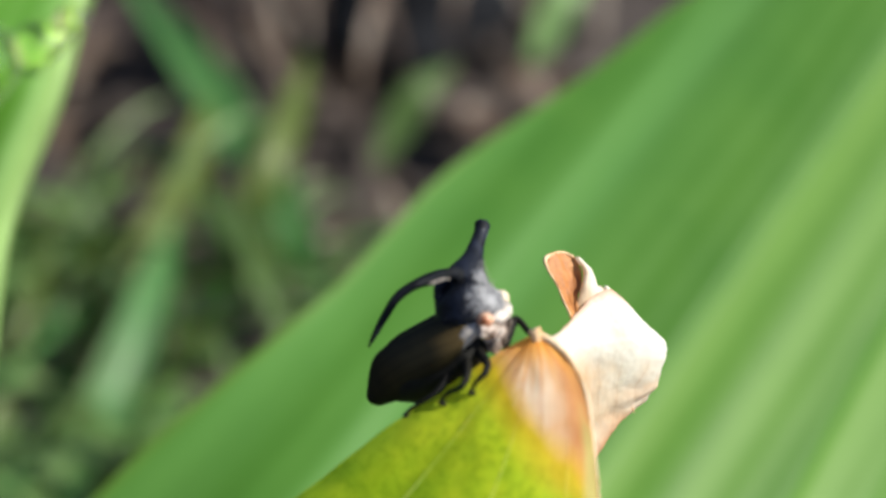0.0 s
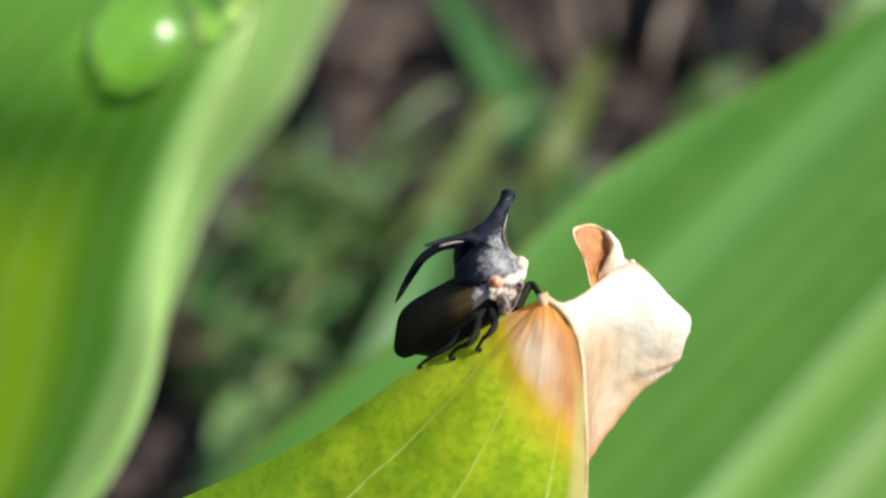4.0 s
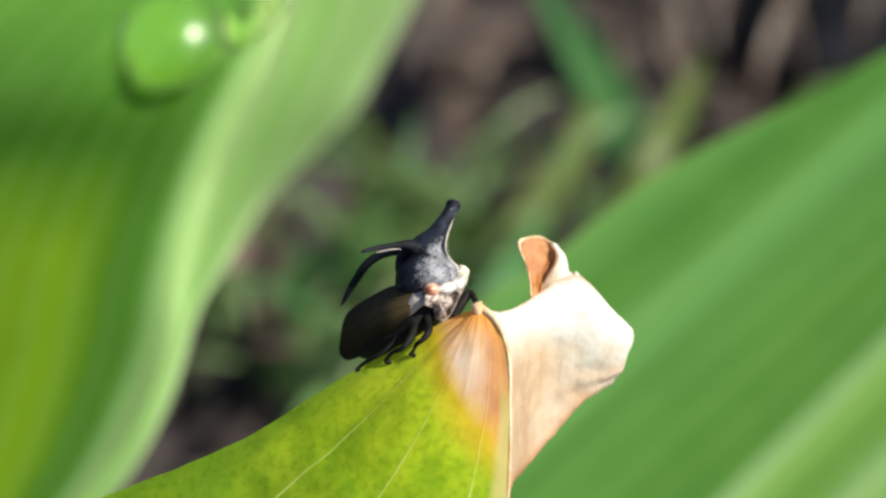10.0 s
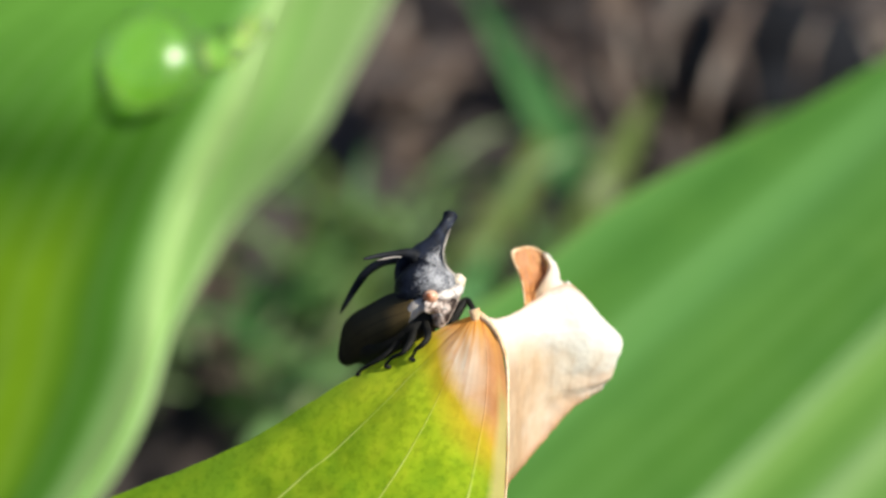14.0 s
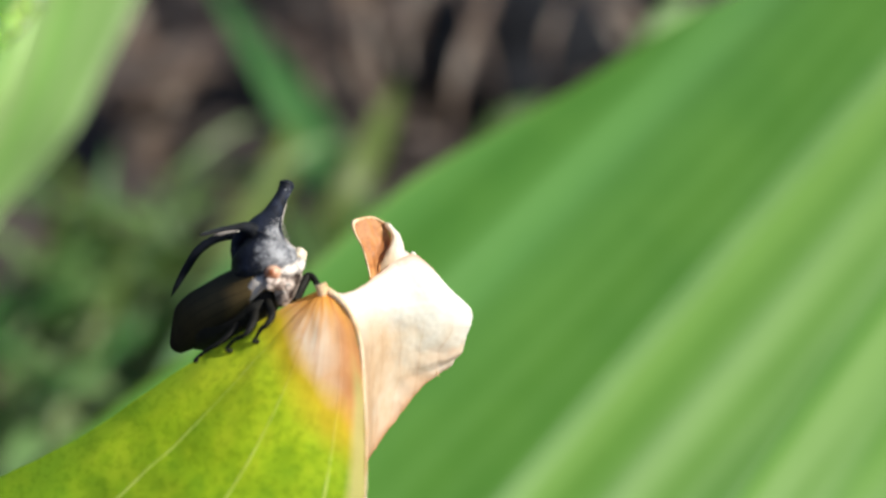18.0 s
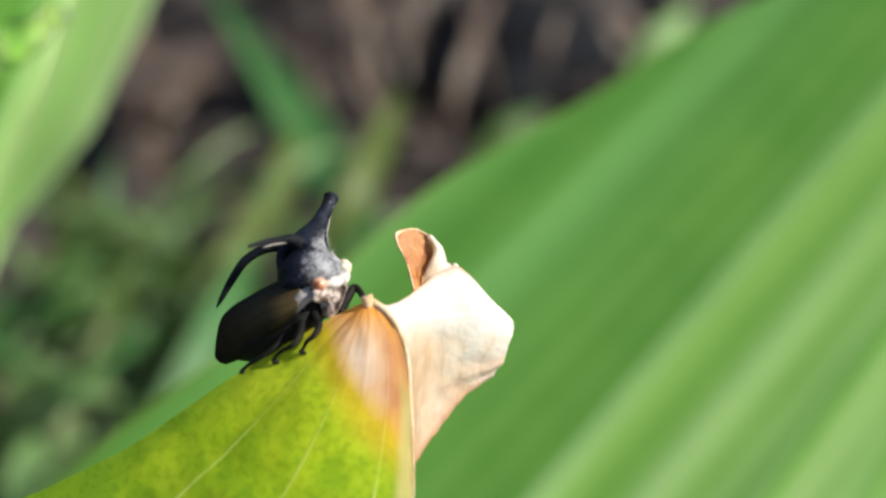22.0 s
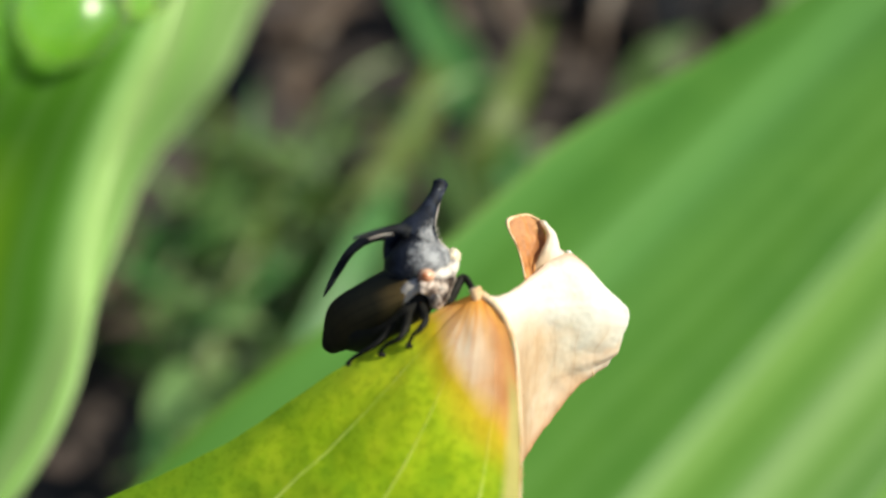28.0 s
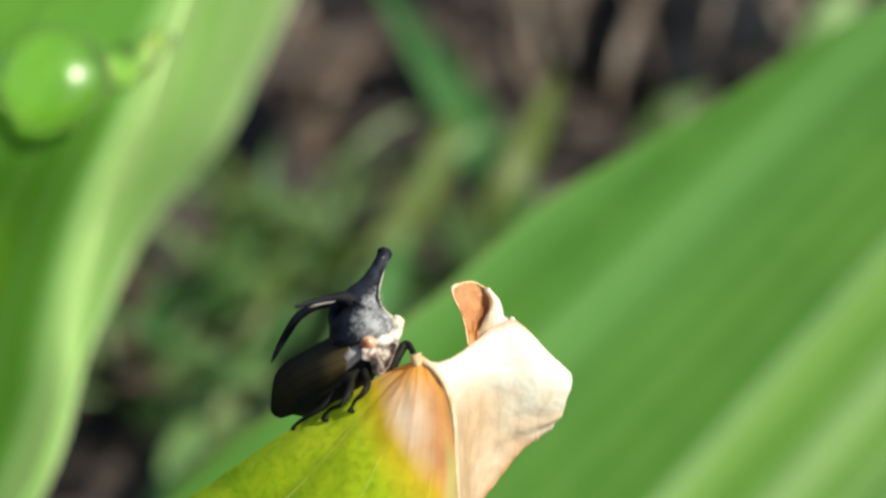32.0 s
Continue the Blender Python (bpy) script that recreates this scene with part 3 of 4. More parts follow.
# ---- the leaf that the insect sits on ----
def tip_leaf():
    thing = base("leaf", TIP, "yellow-green leaf blade drying brown at its curled tip", "leaf")
    # guide lines from the tip to the foot
    upper_margin = [(0.54, -2.17, 1.5), (-0.82, -2.75, 1.2), (-2.45, -3.66, 0.9), (-4.83, -5, 0.4), (-7.5, -6.72, 0), (-10.19, -8.41, -0.4), (-12.91, -9.68, -0.8), (-15.91, -10.91, -1.2), (-20.02, -12.83, -1.6), (-25.52, -16.28, -2), (-29.62, -23.58, -3), (-31.07, -35.27, -5), (-30.02, -54.24, -9), (-26.29, -75.34, -14), (-19.97, -90.94, -18)]
    upper_vein = [(0.56, -2.19, 1.6), (-0.45, -2.99, 1.8), (-1.77, -4.13, 2), (-3.58, -5.69, 1.9), (-5.8, -7.66, 1.7), (-7.93, -9.41, 1.6), (-9.98, -11, 1.4), (-12.21, -12.67, 1.3), (-15.22, -14.91, 1.2), (-19.18, -18.35, 1), (-22.25, -24.87, 0.2), (-23.59, -35.23, -2), (-23.45, -52.58, -6), (-21.59, -73.28, -12), (-18.38, -90.62, -18)]
    middle_vein = [(0.61, -2.16, 1.7), (-0.09, -3.08, 2.3), (-0.98, -4.49, 2.9), (-2.12, -6.36, 3.3), (-3.63, -8.63, 3.6), (-5.28, -10.66, 3.7), (-6.79, -12.43, 3.8), (-8.43, -14.33, 3.8), (-10.85, -17.02, 3.7), (-13.54, -20.63, 3.5), (-15.73, -26.25, 2.6), (-16.87, -35.54, 0.6), (-17.43, -51.76, -4), (-17.51, -72.26, -11), (-17.27, -90.3, -18)]
    lower_vein = [(0.69, -2.14, 1.7), (0.56, -3.07, 2.6), (0.3, -4.56, 3.5), (-0.2, -6.69, 4), (-1.08, -9.05, 4.4), (-2.08, -11.3, 4.6), (-3.08, -13.29, 4.7), (-4.2, -15.56, 4.7), (-5.97, -18.62, 4.5), (-8.14, -22.5, 4.1), (-10.02, -28.17, 3), (-11.31, -36.76, 0.8), (-12.45, -52.02, -4), (-13.94, -71.95, -11), (-16.15, -90.3, -18)]
    far_margin = [(0.77, -2.11, 1.6), (1.41, -2.81, 2.4), (1.83, -4, 3.5), (2, -6.04, 4.1), (1.97, -8.54, 4.4), (1.84, -11.04, 4.6), (1.57, -13.54, 4.7), (1.07, -16.32, 4.6), (0.08, -19.91, 4.3), (-1.44, -24.4, 3.6), (-3.39, -30.48, 2.2), (-5.47, -38.84, -0.4), (-8.39, -52.85, -5), (-11.38, -72.66, -12), (-15.2, -90.3, -18)]
    rows = [upper_margin, upper_vein, middle_vein, lower_vein, far_margin]
    part("blade", sheet(rows, 110, 48, lambda u, v: 0.003 * math.sin(27 * 2 * math.pi * v) * min(1, u * 12) + 0.10 * min(1, u * 5) * noise.noise((u * 30, v * 9, 1))), TIP_LEAF, thing)
    rim = tube([(0.77, -2.14, 1.72), (1.31, -2.56, 2.2), (1.76, -3.36, 2.98), (2.03, -4.55, 3.68), (2.05, -6.3, 4.02), (2.07, -8.06, 4.22), (2, -10.06, 4.37), (1.9, -11.55, 4.5)],
               [0.20, 0.15, 0.11, 0.085, 0.07, 0.06, 0.05, 0.03], 12, 60)
    part("folded_rim", rim, RIM, thing, "tan dried rim along the fold")
    def crumple(u, v):
        """Creases that fan out from the fold, a lip where the bulge turns under, and fine puckers."""
        fan = abs(noise.noise((v * 9 + 0.8 * noise.noise((u * 4, v * 4, 1)), u * 1.6, 2)))
        pucker = abs(noise.noise((u * 7, v * 7, 5)))
        bend = v - (0.20 + 0.10 * u + 0.02 * noise.noise((u * 8, 0, 3)))
        lip = 0.10 * math.exp(-(bend / 0.05) ** 2) - 0.08 * math.exp(-((bend + 0.10) / 0.06) ** 2)
        return (0.015 - 0.035 * fan) * min(1, 4 * u) + (0.008 - 0.025 * pucker) * min(1, 3 * u) + lip * max(0.0, min(1, 2.5 * u - 1.3))

    # dried membrane that folds back behind the tip
    # creases from the fold outwards, lowest first
    hem = [(1.9, -11.72, 4.2), (2.22, -10.33, 1.6), (2.88, -9.96, -1.2), (3.88, -8.99, -2.8), (4.99, -7.79, -3.2), (5.96, -6.7, -3.3), (7.07, -6.08, -3.5)]
    lower_pleat = [(1.95, -9.07, 4.2), (2.42, -8.56, 1.6), (3.14, -8.16, -1.2), (4.01, -7.48, -2.7), (5.12, -6.54, -3), (6.16, -6.22, -3.1), (7.38, -5.79, -3.3)]
    lower_crease = [(2, -7.06, 4), (2.47, -6.74, 1.6), (3.13, -6.4, -0.9), (4.13, -5.81, -2.3), (5.23, -5.42, -2.6), (6.33, -5.43, -2.8), (7.75, -5.12, -3.1)]
    middle_crease = [(2, -5.06, 3.7), (2.47, -4.92, 1.6), (3.11, -4.63, -0.4), (4.1, -4.29, -1.8), (5.34, -4.31, -2.2), (6.58, -4.45, -2.4), (8.01, -4.34, -2.9)]
    upper_crease = [(1.88, -3.8, 3.3), (2.31, -3.62, 1.6), (2.96, -3.47, 0), (3.94, -3.2, -1.3), (5.31, -3.16, -1.8), (6.69, -3.36, -2.1), (8.24, -3.41, -2.8)]
    upper_pleat = [(1.41, -2.81, 2.4), (1.95, -2.72, 1.3), (2.69, -2.57, 0), (3.8, -2.17, -1.2), (5.04, -1.91, -1.7), (6.14, -2, -2), (7.4, -2.55, -2.6)]
    crest = [(0.8, -2.16, 1.6), (1.48, -2.36, 1), (2.29, -2.23, 0), (3.26, -1.71, -1), (4.36, -1, -1.7), (5.46, -0.67, -2.1), (6.3, -1.33, -2.4)]
    fold = [hem, lower_pleat, lower_crease, middle_crease, upper_crease, upper_pleat, crest]
    part("dry_membrane", sheet(fold, 90, 90, crumple, 0.1, ragged=0.065), DRY, thing, "papery cream dried leaf tip, folded back")
    inner = [
        [(3.22, -1.72, -1.0), (3.21, -1.04, -1.8), (3.06, -0.25, -2.2), (2.77, 0.42, -2.4), (2.7, 0.87, -2.5)],
        [(3.34, -1.7, -1.2), (3.49, -0.92, -2.1), (3.5, -0.13, -2.5), (3.3, 0.54, -2.65), (3.07, 1.05, -2.75)],
        [(3.49, -1.68, -1.3), (3.71, -0.85, -2.2), (4.0, -0.15, -2.75), (3.93, 0.52, -2.95), (3.7, 1.11, -3.05)],
        [(3.59, -1.62, -1.3), (3.9, -0.86, -2.1), (4.32, -0.3, -2.6), (4.44, 0.34, -2.9), (4.21, 0.88, -3.0)],
    ]
    outer = [
        [(3.48, -1.9, -1.7), (3.88, -0.88, -1.9), (4.29, -0.3, -2.4), (4.42, 0.33, -2.7), (4.2, 0.9, -2.9)],
        [(3.96, -2.1, -2.0), (4.17, -0.93, -1.75), (4.48, -0.31, -2.2), (4.56, 0.3, -2.5), (4.32, 0.86, -2.8)],
        [(4.61, -2.1, -2.4), (4.64, -0.94, -1.95), (4.75, -0.32, -2.35), (4.72, 0.3, -2.6), (4.42, 0.83, -2.85)],
        [(5.6, -1.9, -2.8), (5.35, -0.74, -2.25), (5.06, -0.29, -2.6), (4.87, 0.3, -2.8), (4.47, 0.8, -2.95)],
    ]
    edge = tube([(3.2, -1.66, -1.0), (3.2, -1.04, -1.78), (3.05, -0.25, -2.2), (2.76, 0.42, -2.4), (2.69, 0.88, -2.5), (3.07, 1.06, -2.75), (3.7, 1.12, -3.05), (4.21, 0.89, -3.0)], [0.03, 0.04, 0.05, 0.06, 0.10, 0.09, 0.08, 0.05], 8, 48)
    part("flap_rim", edge, RIM, thing, "pale tan rim of the curled flap")
    part("curled_flap", sheet(inner, 20, 16, lambda u, v: 0.05 * noise.noise((u * 6, v * 6, 9)), 0.08, ragged=0.1), RUST, thing, "rust-brown inner side of the curled flap")
    part("curled_flap", sheet(outer, 20, 16, lambda u, v: 0.05 * noise.noise((u * 6, v * 6, 4)), 0.08, ragged=0.1), DRY, thing, "papery cream outer side of the curled flap")
    nib = lump((5.48, -0.78, -2.32), (Vector((0.17, -0.05, 0)), Vector((-0.04, 0.26, 0)), Vector((0, 0, 0.12))), 0.5, 3, 6, freq=2.5)
    stub = tube([(0.68, -2.5, 1.75), (0.62, -2.15, 1.95), (0.56, -1.90, 2.0)], [0.22, 0.26, 0.30], 10, 14, 0.8)
    part("broken_stub", stub, RIM, thing, "pale broken stub at the leaf's very tip")
    part("torn_nib", nib, CREAM, thing, "small torn nib on the dry crest")
    tatter = tube([(6.42, -5.95, -3.2), (6.55, -6.22, -3.2), (6.62, -6.42, -3.15)], [0.05, 0.03, 0.012], 6, 8)
    part("tatter", tatter, RIM, thing, "frayed fibre under the dry fold")
    stalk = stem_to_ground(Vector((-17.24, -89.82, -17.8)), TIP, (8, -20, 30), 1.1, 1.9)
    part("stalk", stalk, STEM, thing)


tip_leaf()


# ---- the insect ----
def treehopper():
    thing = base("treehopper", TIP, "dark horned treehopper with pale downy face gripping the leaf edge", "insect")
    ahead, side, up = Vector((0.62, 0.36, 0.70)).normalized(), Vector((0.56, 0.24, -0.79)).normalized(), Vector((-0.42, 0.88, 0.0))
    up = side.cross(ahead).normalized()
    up = -up if up.y < 0 else up
    def loft(rings, bm=None, sides=28, rough=0.0):
        bm = bm or bmesh.new()
        made = []
        for k in range(0, 4 * (len(rings) - 1) + 1):
            c, a, b = (Vector(spline([r[i] for r in rings], k / (4 * (len(rings) - 1)))) for i in range(3))
            line = []
            for q in range(sides):
                p = c + a * math.cos(2 * math.pi * q / sides) + b * math.sin(2 * math.pi * q / sides)
                line.append(bm.verts.new((p + (p - c) * rough * noise.noise(p * 1.6)) * MM))
            made.append(line)
        for p, q in zip(made, made[1:]):
            for j in range(sides):
                bm.faces.new([p[j], p[(j + 1) % sides], q[(j + 1) % sides], q[j]])
        bm.faces.new(list(reversed(made[0])))
        bm.faces.new(made[-1])
        return bm

    def ring(centre, wide, deep):
        return (tuple(centre), tuple(side * wide), tuple(ahead * deep))

    body = loft([ring((-1.42, 1.05, -0.15), 0.50, 0.5), ring((-1.62, 0.72, -0.08), 0.88, 0.80), ring((-1.92, 0.30, 0.0), 1.18, 1.15), ring((-2.05, -0.12, 0.08), 1.34, 1.34),
                 ring((-1.96, -0.53, 0.18), 1.46, 1.46), ring((-1.83, -0.85, 0.28), 1.57, 1.57), ring((-1.52, -1.05, 0.33), 1.50, 1.45), ring((-1.24, -1.33, 0.35), 1.2, 1.2),
                 ring((-1.12, -1.58, 0.38), 0.85, 0.85)], rough=0.08)
    tube([(-1.6, 0.72, -0.05), (-2.2, 0.56, 0.0), (-2.75, 0.32, 0.05), (-2.93, -0.25, 0.1), (-2.88, -1.0, 0.15)], [0.30, 0.32, 0.30, 0.28, 0.22], 14, 24, bm=body)  # squared hind edge
    part("pronotum", body, DOWNY, thing, "dark grey shield with pale down")
    part("horn", tube([(-1.72, 0.3, 0.05), (-1.55, 0.72, 0.0), (-1.31, 1.15, -0.2), (-1.03, 1.66, -0.5), (-0.73, 2.17, -0.8), (-0.57, 2.46, -1.0), (-0.47, 2.69, -1.1), (-0.41, 2.86, -1.1)],
                      [1.15, 0.80, 0.52, 0.37, 0.31, 0.33, 0.35, 0.16], 20, 48, 0.9), HORN, thing, "upright blunt black horn")
    part("horn", tube([(-1.94, 0.28, 0.5), (-2.45, 0.7, 1), (-3.21, 0.69, 1.8), (-3.91, 0.58, 2.4), (-4.56, 0.42, 2.8), (-4.71, 0.4, 2.9)], [0.55, 0.27, 0.15, 0.12, 0.08, 0.02], 12, 30, 0.7), CUTICLE, thing, "side horn with a pale lit edge")
    # Pale rod standing for the sun's glint under the side horn.
    part("horn_glint", tube([(-2.9, 0.53, 1.75), (-3.3, 0.51, 2.05), (-3.7, 0.43, 2.35), (-4.05, 0.35, 2.6)], [0.015, 0.03, 0.03, 0.01], 8, 16), DOWN_AND_GLINT, thing, "glint along the side horn's lower edge, as a pale rod")
    part("rear_spine", tube([(-1.9, 0.23, 0), (-2.7, 0.52, -0.3), (-3.62, 0.36, -0.7), (-4.49, -0.15, -1), (-5.09, -0.98, -1.3), (-5.57, -1.82, -1.6), (-5.81, -2.26, -1.7)], [0.8, 0.40, 0.23, 0.21, 0.19, 0.12, 0.02], 12, 36, 0.7), CUTICLE, thing, "black spine arching over the wings")
    head = lump((-0.95, -1.5, 0.85), (ahead * 0.55, side * 1.45, up * 0.62), 0.14, 4, 5, freq=3.0)
    tube([(-0.9, -1.5, 0.95), (-0.95, -2.2, 1.1), (-1.1, -2.75, 1.0)], [0.8, 0.5, 0.25], 12, 10, bm=head)
    part("shoulder", tube([(-1.35, 0.35, -0.15), (-1.08, 0.0, -0.25), (-0.78, -0.34, -0.35), (-0.42, -0.66, -0.45), (-0.14, -0.86, -0.45), (-0.2, -1.3, -0.2)], [0.30, 0.33, 0.34, 0.38, 0.36, 0.2], 14, 28), DOWN, thing, "pale downy flare beside the eye")
    # Down on the horn's edge, with its rim light put into the pale colour.
    part("lit_down_fringe", tube([(-0.42, 2.22, -1.1), (-0.62, 1.68, -0.9), (-0.86, 0.98, -0.5), (-0.92, 0.5, -0.25), (-0.78, 0.14, -0.2), (-0.5, -0.16, -0.3), (-0.2, -0.36, -0.45)], [0.02, 0.05, 0.08, 0.10, 0.11, 0.11, 0.08], 8, 32), DOWN_AND_GLINT, thing, "downy edge of the horn, paled by its rim light")
    part("down_ridge", tube([(-3.15, 0.56, 0.6), (-2.8, 0.70, 0.4), (-2.4, 0.84, 0.2), (-2.0, 0.97, 0.0), (-1.75, 1.05, -0.1)], [0.02, 0.05, 0.06, 0.05, 0.02], 8, 20), DOWN_AND_GLINT, thing, "pale downy ridge between horn and spine")
    face = part("head", head, FACE, thing, "white and pinkish downy face with dark marks")
    part("cheek", tube([(-1.7, -1.62, 1.55), (-2.15, -1.85, 1.5), (-2.5, -2.25, 1.3), (-2.72, -2.66, 1.1)], [0.30, 0.34, 0.28, 0.10], 14, 20, 0.6, squash=(0, 0, 1)), DOWN_AND_GLINT, face, "smooth white downy cheek")
    tufts = random.Random(3)
    for place in ((-1.1, -1.7, 1.75), (-0.82, -1.86, 1.6), (-1.28, -2.05, 1.75), (-1.02, -2.2, 1.7), (-0.72, -1.55, 1.35), (-1.44, -1.88, 1.7)):
        size = tufts.uniform(0.06, 0.11)
        lie = Vector((tufts.uniform(-0.5, 0.5), 1, tufts.uniform(-0.3, 0.3))).normalized()
        wide = lie.cross(Vector((0, 0, 1))).normalized()
        part("down_tuft", lump(place, (wide * size * 1.6, lie * size, Vector((0, 0, 1)) * size * 0.8), 0.9, 2, place[0], freq=3), DOWN_AND_GLINT, face, "tuft of white down")
    # fine pale bristles over the shield and horn
    hairs = bmesh.new()
    pick = random.Random(8)
    for _ in range(260):
        turn, level = pick.uniform(0, 2 * math.pi), pick.uniform(0, 1)
        c = Vector((-1.6, 0.8, -0.05)).lerp(Vector((-1.85, -0.8, 0.25)), level)
        wide, deep = 0.78 + 0.75 * level, 0.75 + 0.78 * level
        root = c + side * wide * math.cos(turn) + ahead * deep * math.sin(turn)
        way = ((root - c).normalized() + up * pick.uniform(0.1, 0.9) + Vector((pick.gauss(0, 0.2), pick.gauss(0, 0.2), pick.gauss(0, 0.2)))).normalized()
        across = way.cross(Vector((0.2, 0.3, 1))).normalized() * 0.008
        deep_in, top = root - way * 0.08, root + way * pick.uniform(0.10, 0.28)
        third = way.cross(across).normalized() * 0.008
        vs = [hairs.verts.new(q * MM) for q in (deep_in + across, deep_in - across, deep_in + third, top)]
        for tri in ((0, 1, 3), (1, 2, 3), (2, 0, 3)):
            hairs.faces.new([vs[j] for j in tri])
    tagged(part("bristles", hairs, DOWN_AND_GLINT, thing, "fine pale hairs", False), kind="stuff")
    part("brow", tube([(-1.2, -1.32, 1.75), (-0.85, -1.27, 1.6), (-0.52, -1.2, 1.2), (-0.27, -1.02, 0.7), (-0.12, -0.85, 0.2)], [0.14, 0.26, 0.30, 0.30, 0.2], 16, 28), BROW, face, "bright white downy patch between the eyes")
    part("eye", lump((-1.5, -1.32, 1.75), (Vector((0.38, 0, 0)), Vector((0, 0.33, 0)), Vector((0, 0, 0.4)))), EYE, face, "bulging orange-pink eye")
    part("eye_spot", lump((-1.58, -1.30, 2.08), (Vector((0.15, 0, 0)), Vector((0, 0.14, 0)), Vector((0, 0, 0.09)))), EYE_SPOT, face, "rust-brown spot in the eye")
    part("eye", lump((-0.12, -0.67, -0.5), (Vector((0.36, 0.05, 0)), Vector((0, 0.45, 0)), Vector((0, 0, 0.45))), 0.35, 3, 4), SUNLIT_EYE, face, "sunlit cream eye")
    part("abdomen", tube([(-1.6, -1.9, 0.3), (-2.3, -2.6, 0.1), (-3.3, -3.4, -0.5), (-4.2, -4.0, -1.2), (-4.9, -4.5, -1.8)], [0.9, 1.15, 1.1, 0.85, 0.2], 16, 24), LEG, thing)

    def wing(push):
        rows = [
            [(-2.34, -1.08, 1.1), (-3.39, -1.25, 0.3), (-4.3, -1.72, -0.5), (-5.14, -2.25, -1.3), (-5.64, -2.91, -1.9), (-5.88, -4.34, -2.4)],
            [(-2.28, -1.55, 1.4), (-3.24, -1.88, 0.8), (-4.12, -2.37, 0), (-4.9, -2.98, -0.8), (-5.43, -3.71, -1.6), (-5.83, -4.56, -2.4)],
            [(-2.38, -2.12, 1.5), (-3.18, -2.61, 1), (-3.89, -3.16, 0.3), (-4.62, -3.72, -0.6), (-5.2, -4.3, -1.5), (-5.68, -4.72, -2.3)],
            [(-2.59, -2.73, 1.3), (-3.18, -3.29, 0.8), (-3.79, -3.82, 0.2), (-4.41, -4.34, -0.6), (-4.93, -4.64, -1.4), (-5.41, -4.82, -2.2)],
        ]
        return sheet([[tuple(Vector(p) + Vector(push)) for p in r] for r in rows], 40, 24, lambda u, v: 0.22 * math.sin(math.pi * v) * math.sin(math.pi * min(1, 0.1 + u)), 0.08)

    part("wing", wing((0, 0, 0)), WING, thing, "smoky olive-brown folded wing")
    part("wing", wing(tuple(side * 1.3)), WING, thing, "smoky olive-brown folded wing")
    part("hip", lump((-2.2, -2.8, 0.8), (Vector((0.7, 0.25, 0)), Vector((-0.25, 0.6, 0)), Vector((0, 0, 0.5))), 0.15, 3), LEG, thing)
    def leg(points, radii):
        limb = part("leg", tube(points, [0.95 * r for r in radii], 10, 32), LEG, thing)
        toe, ankle = Vector(points[-1]), Vector(points[-2])
        along = (toe - ankle).normalized()
        wide = along.cross(Vector((0, 0, 1))).normalized()
        part("foot", lump(0.5 * (toe + ankle), (along * 0.19, wide * 0.11, along.cross(wide) * 0.10), 0.3, 2, points[0][0], freq=2), LEG, limb)

    leg([(-1.71, -2.6, 1.2), (-1.59, -3.15, 1.9), (-1.84, -3.55, 2.2), (-2.15, -3.81, 2.1), (-2.31, -4.13, 1.9), (-2.42, -4.29, 1.9), (-2.24, -4.32, 1.9)], [0.2, 0.19, 0.14, 0.10, 0.085, 0.10, 0.05])
    leg([(-2.19, -2.82, 0.9), (-2.42, -3.49, 1.7), (-2.78, -3.97, 2), (-3.21, -4.2, 1.6), (-3.45, -4.42, 1.4), (-3.58, -4.66, 1.3), (-3.37, -4.71, 1.3)], [0.22, 0.19, 0.13, 0.10, 0.085, 0.10, 0.05])
    leg([(-2.72, -3.28, 0.5), (-3.36, -3.97, 1), (-3.88, -4.34, 1), (-4.42, -4.67, 0.7), (-4.72, -4.89, 0.5), (-4.91, -5.11, 0.4), (-4.75, -5.18, 0.4)], [0.22, 0.18, 0.13, 0.10, 0.085, 0.10, 0.05])
    leg([(-0.5, -2.6, 0.6), (-0.2, -2.1, 0.5), (0.1, -1.66, 0.3), (0.32, -1.5, 0.3), (0.5, -1.75, 0.6), (0.6, -2.05, 1.0), (0.68, -2.2, 1.3)], [0.3, 0.27, 0.24, 0.17, 0.15, 0.13, 0.07])
    leg([(-1.15, -2.64, -0.2), (-0.84, -2.43, -0.6), (-0.62, -2.39, -0.8), (-0.52, -2.59, -0.4), (-0.56, -2.78, 0.2), (-0.61, -2.85, 0.5), (-0.51, -2.85, 0.5)], [0.3, 0.25, 0.2, 0.14, 0.12, 0.12, 0.06])
    leg([(-2.49, -3.18, -0.6), (-2.77, -3.6, -1), (-2.98, -3.9, -1), (-3.15, -4.09, -0.6), (-3.27, -4.23, -0.2), (-3.37, -4.3, 0), (-3.26, -4.3, 0)], [0.3, 0.25, 0.2, 0.14, 0.12, 0.12, 0.06])


treehopper()


